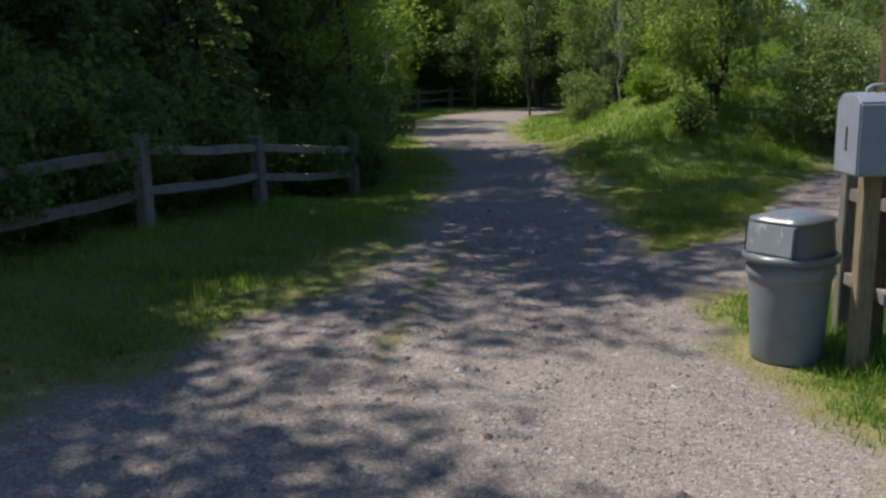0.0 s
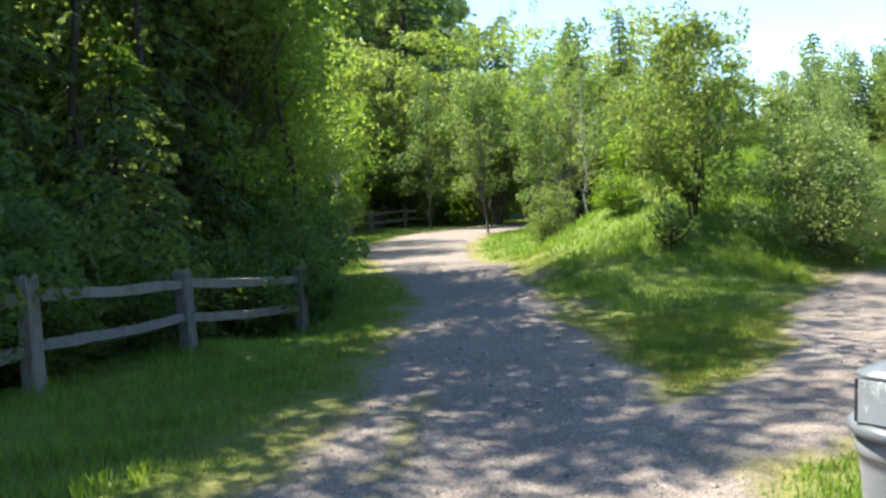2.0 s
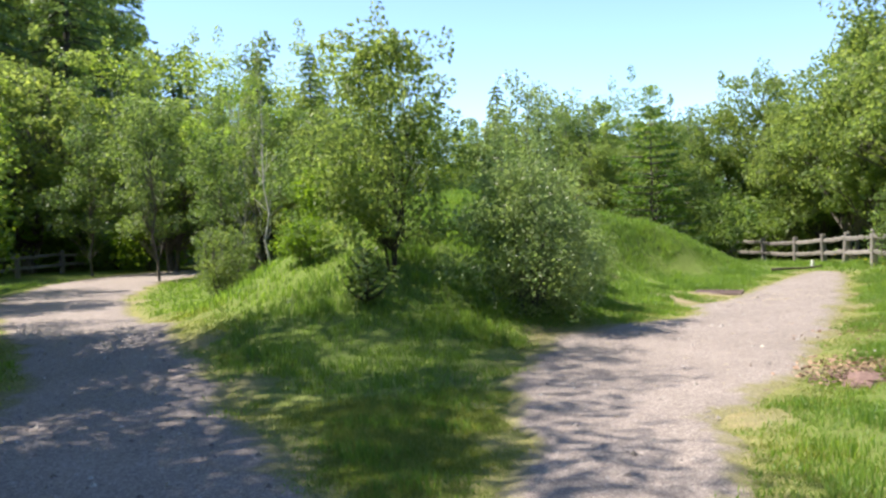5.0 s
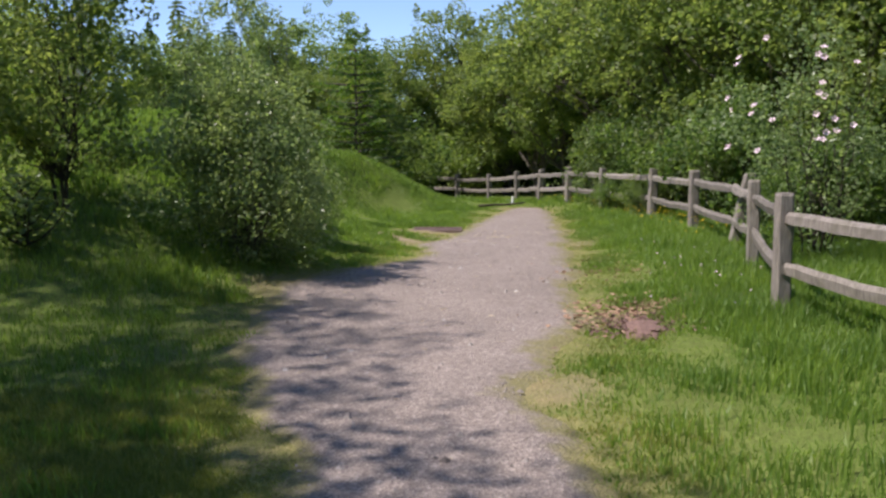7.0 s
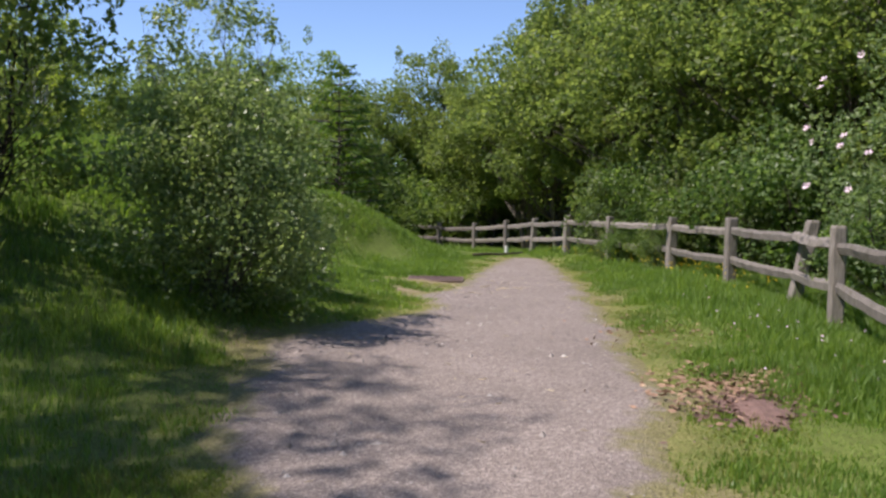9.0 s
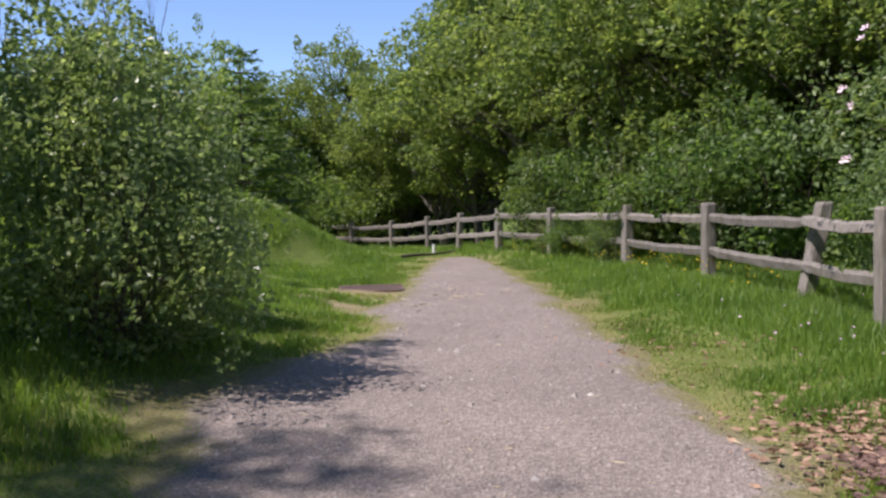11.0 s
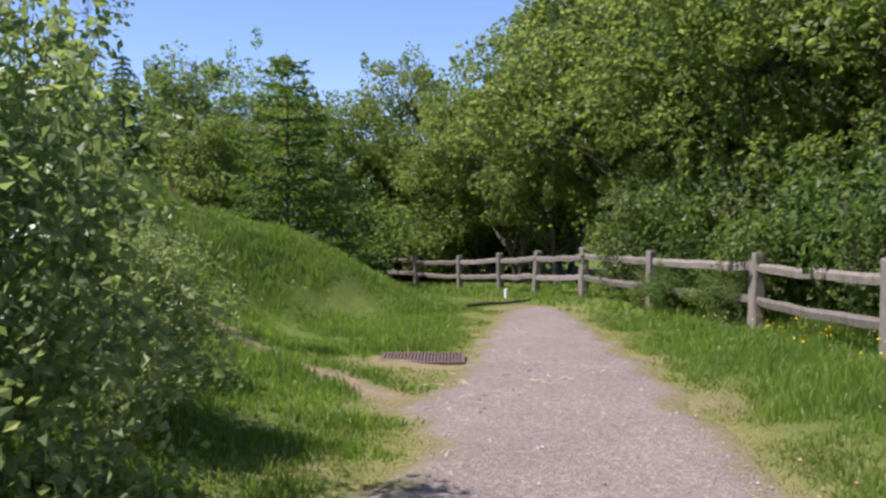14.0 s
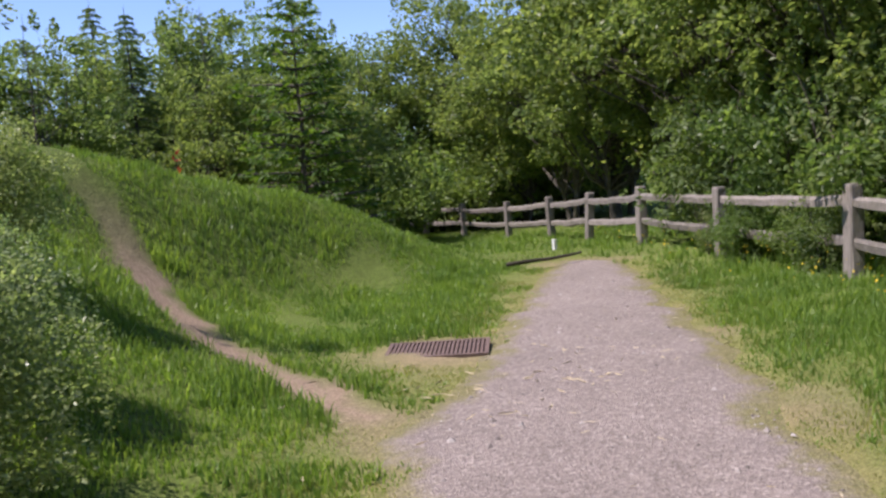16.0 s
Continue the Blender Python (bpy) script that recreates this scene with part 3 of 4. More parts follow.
for x, y, s in ((-5.2, 6.0, 1.15), (-4.4, 4.6, 0.9), (-2.5, 11.6, 0.8), (-1.35, 12.5, 0.5), (-1.9, 11.9, 0.5), (-4.1, 8.9, 1.1), (-3.4, 9.3, 0.6), (-4.3, 7.2, 1.2), (-3.7, 7.6, 0.6), (-4.6, 5.5, 1.2), (-3.9, 5.9, 0.6), (-2.0, 12.9, 1.0), (-1.9, 14.8, 1.05), (-2.2, 16.6, 1.1), (-3.2, 14.2, 1.3), (-5.8, 8.4, 1.5), (-2.6, 20.6, 1.1), (-2.9, 25, 1.2), (-3.6, 29, 1.3), (-3.4, 32, 1.3)):
    repeat(under, x, y, rnd.uniform(0, 6.28), s)

# beyond the bend of the main path
BEND = []
for x, y, s in ((-6.5, 33, 1.15), (-5.0, 39, 1.25), (-1.5, 44, 1.3), (2.5, 47, 1.2), (6.5, 45, 1.2), (-9, 28, 1.3), (4.3, 38.5, 0.95), (8.5, 39.5, 1.0), (11.5, 41, 1.2)):
    repeat(birch if rnd.random() < 0.6 else alder_b, x, y, rnd.uniform(0, 6.28), s * 1.05, s * 1.35)
for x, y, s in ((0.2, 46.5, 1.7), (-3.6, 38.5, 1.8), (3.6, 40.5, 1.5), (6.6, 40.0, 1.3), (-2.2, 45.5, 2.0)):
    BEND.append((x, y, s))
for x, y, s in ((0.5, 49, 1.3), (-4, 47, 1.4), (5, 48, 1.4), (9, 44, 1.3), (-6, 42, 1.5), (12.5, 38, 1.3), (2.5, 43.5, 1.2)):
    repeat(under, x, y, rnd.uniform(0, 6.28), s * 1.2, s * 1.7)
for x, y, s in ((0.5, 52, 1.6), (-3.5, 50, 1.5), (-7, 66, 2.0), (-1, 66, 2.1), (3.5, 70, 1.9), (8.5, 70, 1.25), (14, 72, 1.2), (19, 70, 1.1)):
    repeat(fir, x, y, rnd.uniform(0, 6.28), s, s * 1.1, label="tall dark conifer standing far behind the path")
for x, y, s in ((-4.0, 57.0, 2.4), (1.0, 60.0, 2.4), (-9.5, 50.0, 2.2)):
    repeat(alder, x, y, rnd.uniform(0, 6.28), s, s * 0.85, label="very tall dark leafy tree beyond the bend of the path")
poplar = broad_tree(7, "poplar_tree", "slender young poplar with grey green leaves", 7.8, 1.15, 0.8, 40, 4600, 0.125, LEAF_WILLOW, BARK, 0.06, 0.0, 0.5, 1, 0.7, 0.55)
stand(poplar, 3.3, 32.0, 0.3)
for x, y, s in ((4.9, 27.5, 0.75), (6.4, 30.5, 0.9), (1.2, 38, 1.0)):
    repeat(poplar, x, y, rnd.uniform(0, 6.28), s)

# on the mound
round_tree = broad_tree(8, "young_tree", "young leafy tree with several thin dark stems on the grassy mound", 3.95, 1.18, 0.1, 96, 11500, 0.085, LEAF_ALDER, BARK_DARK, 0.026, 0.0, 0.36, 3, 0.6, 0.1)
stand(round_tree, 5.38, 13.77, 0.7)
sapling = broad_tree(9, "sapling", "thin sapling with a pale stem and sparse silvery leaves", 4.5, 0.62, 1.0, 22, 800, 0.1, LEAF_WILLOW, BARK_WHITE, 0.03, -0.02, 0.26, 1, 0.6, 0.5)
stand(sapling, 4.32, 17.42, 0.2)
willow = broad_tree(10, "willow_shrub", "small grey green willow shrub on the slope", 1.75, 0.72, 0.1, 26, 2600, 0.085, LEAF_WILLOW, BARK, 0.025, 0.0, 0.3, 3, 0.45)
stand(willow, 3.62, 18.6, 0.9)
repeat(willow, 3.9, 21.0, 2.0, 0.9)
lime = broad_tree(11, "lime_shrub", "bright yellow green leafy shrub behind the young tree", 2.1, 0.95, 0.05, 34, 4200, 0.11, LEAF_LIME, BARK, 0.02, 0.0, 0.4, 4, 0.7)
stand(lime, 5.7, 18.2, 0.1, 0.8)
repeat(lime, 4.5, 15.4, 1.3, 0.42, 0.5)
for x, y, s in BEND:
    repeat(lime, x, y, rnd.uniform(0, 6.28), s, s * 1.2, label="bright yellow green leafy shrub at the bend of the path")
pine = conifer(12, "pine_seedling", "small dark pine seedling in the grass", 0.62, 0.26, 7, 6, 22, NEEDLE_DARK, BARK_DARK, -0.5, 0.05, 0.09, 0.012, 0.5)
stand(pine, 4.75, 12.85, 0.4, 1.4)
bush = broad_tree(13, "hawthorn_bush", "dense rounded bush with small grey green leaves beside the side path", 2.45, 1.02, -0.5, 180, 25000, 0.054, LEAF_BUSH, BARK, 0.012, 0.0, 0.36, 9, 0.68, 0.22)
stand(bush, 7.15, 12.5, 0.5)
shoots = broad_tree(14, "bush_shoot", "tall sparse shoots rising out of the bush", 3.5, 0.42, 1.6, 18, 1000, 0.06, LEAF_BUSH, BARK, 0.014, 0.0, 0.2, 2, 0.65, 0.4)
stand(shoots, 7.3, 13.0, 0.5)
repeat(shoots, 7.95, 13.25, 2.5, 0.96)
repeat(shoots, 6.75, 12.6, 4.1, 0.84)
repeat(bush, 8.75, 13.9, 4.4, 0.52, 0.62, label="low leafy bush beside the worn trail")
repeat(bush, 9.35, 15.2, 1.4, 0.42, 0.5, label="low leafy bush beside the worn trail")
repeat(bush, 10.0, 17.2, 2.9, 0.5, 0.55, label="low leafy bush beside the worn trail")
repeat(shoots, 10.35, 17.9, 0.4, 0.95, 0.9, label="thin sapling with a few leaves beside the worn trail")

# behind the mound
larch = conifer(15, "larch_tree", "light green feathery conifer behind the mound", 5.2, 1.75, 20, 8, 42, NEEDLE_FRESH, BARK, 0.15, 0.03, 0.2, 0.07, 0.62)
stand(larch, 17.3, 23.6, 0.3)
repeat(larch, 19.0, 25.6, 2.2, 0.85, 1.0)
spire = conifer(16, "spruce_tree", "slim spruce with a bare upright leader", 6.6, 1.05, 13, 5, 12, NEEDLE_BLUE, BARK, -0.35, 0.1, 0.16, 0.05, 1.1)
stand(spire, 13.3, 25.8, 0.2, 0.72)
for x, y, s in ((17.8, 27.9, 0.9), (18.2, 31.5, 0.85), (9.0, 30.5, 0.8)):
    repeat(spire, x, y, rnd.uniform(0, 6.28), s)
for x, y, s in ((7.6, 24.5, 0.66), (9.6, 24.0, 0.62), (10.8, 27.5, 0.7), (14.4, 29.5, 0.72), (18.0, 28.0, 0.62), (20.5, 28.2, 0.62), (22.2, 30.5, 0.7), (17, 33, 0.85), (20.5, 34, 0.9), (24, 34, 0.95), (11.5, 34, 0.9), (6.8, 35.5, 0.95), (8.2, 30.2, 0.72)):
    repeat(birch if rnd.random() < 0.4 else alder_b, x, y, rnd.uniform(0, 6.28), s, s * 1.15)
for x, y, s in ((10.6, 39.5, 0.85), (17.2, 30.5, 0.55), (6.6, 60, 1.15), (10.5, 66, 1.1), (21, 42, 0.8), (8, 38, 0.8)):
    repeat(fir, x, y, rnd.uniform(0, 6.28), s * 0.9, s * 0.8, label="dark conifer standing behind the mound")
for x, y, s in ((13.2, 26, 1.0), (15.4, 25.2, 0.9), (19.6, 27, 1.1), (21.2, 26.6, 1.0), (10, 26, 1.1), (8, 27, 1.1), (23, 31, 1.3), (25.5, 33, 1.3), (22.3, 27.9, 1.5), (24.2, 30.2, 1.6), (21.0, 31, 1.6), (18.5, 32, 1.5)):
    repeat(lime if rnd.random() < 0.3 else under, x, y, rnd.uniform(0, 6.28), s)
red = broad_tree(17, "red_sapling", "small sapling with red leaves behind the mound", 2.2, 0.3, 0.8, 12, 300, 0.11, RED_LEAF, BARK, 0.02, 0.0, 0.22, 1, 0.6)
stand(red, 15.0, 24.4, 0.1)

# the belt of trees behind the right fence
for x, y, s, k in ((15.6, 6.4, 1.0, 0), (17.4, 8.6, 0.95, 1), (20.2, 12.4, 1.0, 1), (22.6, 16.2, 1.0, 0), (24.2, 18.6, 1.0, 1), (25.8, 21.2, 1.15, 0), (27.4, 23.8, 1.1, 1), (28.8, 26.6, 1.0, 0), (30.2, 29.8, 1.0, 1), (31.0, 33.6, 1.05, 0), (28.0, 35.5, 1.0, 1),
                   (19.5, 7.5, 1.2, 0), (23.0, 12.6, 1.25, 1), (26.0, 16.6, 1.25, 0), (29.2, 21.6, 1.2, 1), (32.5, 27, 1.2, 0), (13.4, 3.6, 1.0, 1), (12.0, 1.0, 1.05, 0), (23.9, 15.2, 1.05, 0), (17.0, 4.5, 1.2, 1), (21.8, 9.5, 1.2, 0)):
    repeat((alder, alder_b)[k], x, y, rnd.uniform(0, 6.28), s, s * 1.12)
for x, y, s in ((17.2, 10.9, 1.3), (18.9, 12.9, 1.35), (20.3, 15.1, 1.3), (21.8, 17.2, 1.2), (14.9, 8.6, 1.0), (20.6, 16.0, 0.8), (18.0, 9.3, 1.1), (12.0, 4.6, 1.1), (18.3, 14.5, 0.45), (18.9, 15.7, 0.42)):
    repeat(under, x, y, rnd.uniform(0, 6.28), s)
repeat(alder, -4.3, 14.6, 0.8, 1.2)
# extra alder behind the firs, added only to shade the left lawn
repeat(alder, -6.4, 9.3, 2.4, 1.2)
repeat(alder_b, -5.8, 16.4, 2.8, 1.35)
for x, y, s in ((26.6, 34.6, 1.5), (24.2, 36.4, 1.6), (28.2, 32.8, 1.5), (28.6, 30.4, 1.3), (22.0, 37.0, 1.6), (30.5, 36, 1.8), (27.5, 38.5, 1.9), (31.4, 31.4, 2.2), (33.6, 34.0, 2.4), (30.2, 33.0, 2.0), (32.8, 29.6, 2.2), (35.5, 31.5, 2.6)):
    repeat(under, x, y, rnd.uniform(0, 6.28), s, s * 1.2)
repeat(alder_b, 21.6, 30.0, 0.7, 0.8, 0.95)
repeat(alder, 19.6, 31.0, 2.2, 0.8, 0.95)
for x, y, s in ((20.9, 17.3, 1.6), (19.4, 14.2, 1.5), (17.5, 12.0, 1.3), (18.0, 14.2, 0.55), (19.5, 16.5, 0.5)):
    repeat(willow, x, y, rnd.uniform(0, 6.28), s, label="grey green willow shrub behind the rail fence")
rose = broad_tree(18, "rose_bush", "tall rambling rose bush with pale pink flowers by the rail fence", 3.3, 1.2, 0.1, 60, 4200, 0.07, LEAF_BUSH, BARK_DARK, 0.018, 0.0, 0.36, 7, 0.6)
stand(rose, 12.95, 8.15, 0.3)
rng = np.random.default_rng(77)
for k in range(26):
    a, zz = rng.uniform(2.4, 3.9) - 0.3, rng.uniform(1.5, 2.9)
    bm = bmesh.new()
    for j in range(5):
        w = j * 1.2566
        q = [bm.verts.new((0.042 * c1 * math.cos(w + d1), 0.042 * c1 * math.sin(w + d1), z1)) for c1, d1, z1 in ((0.15, 0, 0), (0.8, 0.5, 0.012), (1.0, 0, 0.022), (0.8, -0.5, 0.012))]
        bm.faces.new(q)
    fl = part("flower", bm, rose, "pale pink five petal flower", PETAL_WHITE)
    fl.matrix_basis = Matrix.Translation((1.22 * math.cos(a), 1.22 * math.sin(a), zz)) @ Euler((rng.uniform(0.6, 1.4), 0, a + 1.57)).to_matrix().to_4x4()

# woods all round in the distance
rng = np.random.default_rng(88)
k = 26000
a = rng.uniform(0, 6.283, k)
rad = rng.uniform(58, 82, k)
top = 6.5 + 3.0 * np.sin(a * 23 + 2 * np.sin(a * 7)) * np.sin(a * 11) + 2.0 * np.sin(a * 61)
hz = rng.random(k) ** 0.8
px, py = 8 + rad * np.cos(a), 16 + rad * np.sin(a)
v, f = leaf_quads(rng, np.stack([px, py, ground_z(px, py) + hz * top], 1), 1.5, 0.8)
tagged(new("far_woods", fast_mesh("far_woods", v, f, LEAF_ALDER)), "belt of leafy woods closing the distance", "woods", kind="stuff")

# around and behind the starting place
for x, y, s in ((-7, 1.5, 1.0), (-8, -4, 1.1), (8.5, -5, 1.0), (7.8, -1.5, 0.9), (3.5, -14, 1.1), (-3.5, -14, 1.1), (10.5, -2, 1.1)):
    repeat(alder, x, y, rnd.uniform(0, 6.28), s * 0.85)


# ---- fences ----
def post_mesh(rng, height, wide, lean=0.0):
    bm = bmesh.new()
    rings = []
    for k, z in enumerate((-0.35, 0.0, height * 0.35, height * 0.7, height - 0.025, height)):
        s = wide / 2 * (0.86 if k == 5 else 1) * rng.uniform(0.95, 1.05)
        ring = []
        for px, py in ((-1, -0.75), (-0.8, -1), (0.8, -1), (1, -0.75), (1, 0.75), (0.8, 1), (-0.8, 1), (-1, 0.75)):
            ring.append(bm.verts.new((px * s + rng.normal(0, 0.003), py * s * 0.85 + rng.normal(0, 0.003) - lean * z, z)))
        rings.append(ring)
    for a, b in zip(rings, rings[1:]):
        for k in range(8):
            bm.faces.new((a[k], a[(k + 1) % 8], b[(k + 1) % 8], b[k]))
    bm.faces.new(rings[-1])
    return bm


def rail_mesh(rng, a, b):
    """A split rail from a to b: an uneven wedge, slimmer at its ends, slightly bent."""
    a, b = np.array(a), np.array(b)
    d = b - a
    flat = np.array([-d[1], d[0], 0]) / np.hypot(d[0], d[1])
    sag, turn = rng.normal(0, 0.02), rng.normal(0, 0.15)
    bm = bmesh.new()
    rings = []
    for t in np.linspace(-0.03, 1.03, 11):
        p = a + d * t + flat * (sag * math.sin(t * 3.14)) + np.array([0, 0, 1]) * (rng.normal(0, 0.006) - 0.02 * math.sin(t * 3.14))
        e = 0.65 + 0.35 * min(1, min(t + 0.03, 1.03 - t) / 0.12)
        ring = []
        for u, w in ((-0.028, -0.055), (0.03, -0.062), (0.036, 0.02), (0.012, 0.062), (-0.03, 0.05)):
            u, w = u * e * rng.uniform(0.9, 1.1), w * e * rng.uniform(0.93, 1.07)
            u, w = u * math.cos(turn) - w * math.sin(turn), u * math.sin(turn) + w * math.cos(turn)
            ring.append(bm.verts.new(p + flat * u + np.array([0, 0, w])))
        rings.append(ring)
    for r1, r2 in zip(rings, rings[1:]):
        for k in range(5):
            bm.faces.new((r1[k], r1[(k + 1) % 5], r2[(k + 1) % 5], r2[k]))
    bm.faces.new(rings[0][::-1])
    bm.faces.new(rings[-1])
    return bm


def rail_fence(seed, posts, label, top=1.05, rails=(0.86, 0.42), wide=0.18):
    """posts: (x, y, height, lean, rails go on from here)."""
    rng = np.random.default_rng(seed)
    x0, y0 = posts[0][:2]
    root = plant("split_rail_fence", label, "fence")
    root.matrix_basis = Matrix.Translation((x0, y0, float(ground_z(x0, y0))))
    off = np.array([x0, y0, float(ground_z(x0, y0))])
    for k, (x, y, hgt, lean, on) in enumerate(posts):
        z = float(ground_z(x, y))
        nxt = posts[min(k + 1, len(posts) - 1)]
        prv = posts[max(k - 1, 0)]
        turn = math.atan2(nxt[1] - prv[1], nxt[0] - prv[0])
        p = part("post", post_mesh(rng, hgt, wide * rng.uniform(0.9, 1.1), lean), root, "", WOOD_GREY)
        p.matrix_basis = Matrix.Translation(np.array([x, y, z]) - off) @ Matrix.Rotation(turn, 4, "Z")
        if on and k + 1 < len(posts):
            zn = float(ground_z(nxt[0], nxt[1]))
            for r in rails:
                sk, sn = hgt / top, nxt[2] / top
                part("rail", rail_mesh(rng, np.array([x, y, z + r * sk + rng.normal(0, 0.02)]) - off, np.array([nxt[0], nxt[1], zn + r * sn + rng.normal(0, 0.02)]) - off), root, "", WOOD_GREY)
    return root


rail_fence(21, [(-4.2, 0.6, 1.05, 0, 1), (-3.75, 3.45, 1.05, 0, 1), (-3.12, 6.3, 1.12, 0.02, 1), (-2.44, 9.12, 1.02, -0.02, 1), (-1.42, 12.0, 1.04, 0.03, 0)], "weathered grey split rail fence in front of dark conifers")
rail_fence(22, [(7.6, 4.4, 1.1, 0, 1), (9.5, 6.9, 1.12, 0, 1), (12.1, 8.55, 1.1, 0, 1), (13.6, 9.65, 1.12, 0.2, 1), (15.5, 11.45, 1.1, 0, 1), (17.65, 13.75, 1.05, 0.02, 1), (19.2, 16.2, 1.0, 0, 1), (21.2, 18.9, 1.02, 0.02, 1), (22.5, 21.1, 1.0, 0.07, 1), (23.9, 23.3, 1.0, -0.02, 1), (25.3, 26.0, 0.98, 0, 1), (26.8, 29.3, 1.0, 0, 1), (27.0, 31.3, 1.0, 0.05, 1), (25.2, 33.6, 1.0, 0, 1), (22.4, 34.8, 1.0, 0, 0)], "weathered grey split rail fence along the side path")
rail_fence(23, [(-2.9, 34.5, 1.0, 0, 1), (-2.4, 37.2, 1.0, 0, 1), (-1.6, 40.2, 1.0, 0, 1), (0.0, 42.6, 1.0, 0, 1), (2.4, 44.0, 1.0, 0, 1), (5.4, 44.6, 1.0, 0, 1), (8.4, 44.2, 1.0, 0, 0)], "far weathered split rail fence round the bend")


# ---- waste bin, dispenser and posts beside the path ----
def lathe(profile, sides=40):
    bm = bmesh.new()
    rings = [[bm.verts.new((r * math.cos(6.28318 * k / sides), r * math.sin(6.28318 * k / sides), z)) for k in range(sides)] for r, z in profile]
    for a, b in zip(rings, rings[1:]):
        for k in range(sides):
            bm.faces.new((a[k], a[(k + 1) % sides], b[(k + 1) % sides], b[k])).smooth = True
    return bm


def box(bm, x0, x1, y0, y1, z0, z1, bevel=0.0):
    r = bmesh.ops.create_cube(bm, size=1.0, matrix=Matrix.Translation(((x0 + x1) / 2, (y0 + y1) / 2, (z0 + z1) / 2)) @ Matrix.Diagonal((x1 - x0, y1 - y0, z1 - z0, 1)))
    if bevel:
        es = list({e for v in r["verts"] for e in v.link_edges})
        bmesh.ops.bevel(bm, geom=es, offset=bevel, segments=2, affect="EDGES")
    return bm


bin_thing = plant("trash_can", "grey plastic trash can with domed lid and swing flap", "trash can")
part("body", lathe([(0.2, 0.0), (0.215, 0.005), (0.222, 0.03), (0.25, 0.5), (0.252, 0.55), (0.262, 0.555), (0.268, 0.57), (0.268, 0.62), (0.258, 0.63), (0.262, 0.66), (0.25, 0.66), (0.24, 0.5), (0.21, 0.03)]), bin_thing, "", CAN_GREY)
part("rim", lathe([(0.255, 0.655), (0.29, 0.655), (0.298, 0.668), (0.296, 0.69), (0.282, 0.705), (0.262, 0.71), (0.255, 0.70)]), bin_thing, "", CAN_LID)
def hood_ring(half, z, lift=0.0):
    """A square with rounded corners, its edges lifted towards the middle by lift."""
    ring = []
    for k in range(48):
        a = k * math.tau / 48
        co, si = math.cos(a), math.sin(a)
        r = half / (abs(co) ** 7 + abs(si) ** 7) ** (1 / 7)
        r = min(r, half * 1.2)
        ring.append((r * co, r * si, z + lift * abs(co)))
    return ring


def stacked(rings, cap=True):
    bm = bmesh.new()
    loops = [[bm.verts.new(p) for p in ring] for ring in rings]
    for a, b in zip(loops, loops[1:]):
        for k in range(48):
            bm.faces.new((a[k], a[(k + 1) % 48], b[(k + 1) % 48], b[k])).smooth = True
    if cap:
        bm.faces.new(loops[-1])
    return bm


part("lid_wall", stacked([hood_ring(0.222, 0.7), hood_ring(0.22, 0.72), hood_ring(0.205, 0.908)], False), bin_thing, "", CAN_LID)
part("dome_top", stacked([hood_ring(0.208, 0.9), hood_ring(0.216, 0.906), hood_ring(0.214, 0.918, 0.004), hood_ring(0.12, 0.948, 0.006), hood_ring(0.03, 0.97), hood_ring(0.005, 0.973)]), bin_thing, "", CAN_LID)
bm = box(bmesh.new(), -0.185, 0.165, -0.232, -0.19, 0.712, 0.905, 0.006)
for v in bm.verts:
    v.co.y += 0.014 * (v.co.z - 0.712) / 0.17
hood = part("hood", bm, bin_thing, "", CAN_LID)
# no real opening: a solid strip carries the gap's shade as colour
bm = box(bmesh.new(), -0.181, -0.166, -0.238, -0.2, 0.716, 0.9, 0.002)
for v in bm.verts:
    v.co.y += 0.014 * (v.co.z - 0.712) / 0.17
part("gap", bm, hood, "dark strip painting the shade of the gap beside the flap", GAP_SHADE)
bm = box(bmesh.new(), -0.165, 0.155, -0.243, -0.231, 0.714, 0.9, 0.004)
for v in bm.verts:
    v.co.y += 0.014 * (v.co.z - 0.712) / 0.17
flap = part("flap", bm, hood, "scuffed grey swing flap", CAN_FLAP)
for side in (-1, 1):
    bm = box(bmesh.new(), side * 0.262 - 0.02, side * 0.262 + 0.02, -0.07, 0.07, 0.585, 0.607, 0.008)
    part("handle", bm, bin_thing, "", CAN_GREY)
bin_thing.matrix_basis = Matrix.Translation((2.6, 1.95, float(ground_z(2.6, 1.95)) + 0.0)) @ Matrix.Rotation(radians(-53), 4, "Z")


def square_post(bm, x, y, z0, z1, w):
    return box(bm, x - w / 2, x + w / 2, y - w / 2, y + w / 2, z0, z1, 0.008)


stand_thing = plant("wooden_post", "weathered wooden post under the grey dispenser", "post")
part("post", square_post(bmesh.new(), 0, 0, -0.3, 1.26, 0.1), stand_thing, "", WOOD_TAN)
stand_thing.matrix_basis = Matrix.Translation((2.9, 1.6, 0))
back_post = plant("wooden_post", "shorter grey weathered post beside the trash can", "post")
part("post", square_post(bmesh.new(), 0, 0, -0.3, 1.28, 0.1), back_post, "", WOOD_GREY)
bm = box(bmesh.new(), -0.03, 0.03, -0.62, -0.02, 0.98, 1.06, 0.006)
part("brace", bm, back_post, "", WOOD_GREY)
bm = box(bmesh.new(), -0.03, 0.03, -0.62, -0.02, 0.42, 0.5, 0.006)
part("brace", bm, back_post, "", WOOD_GREY)
back_post.matrix_basis = Matrix.Translation((3.08, 2.25, 0))

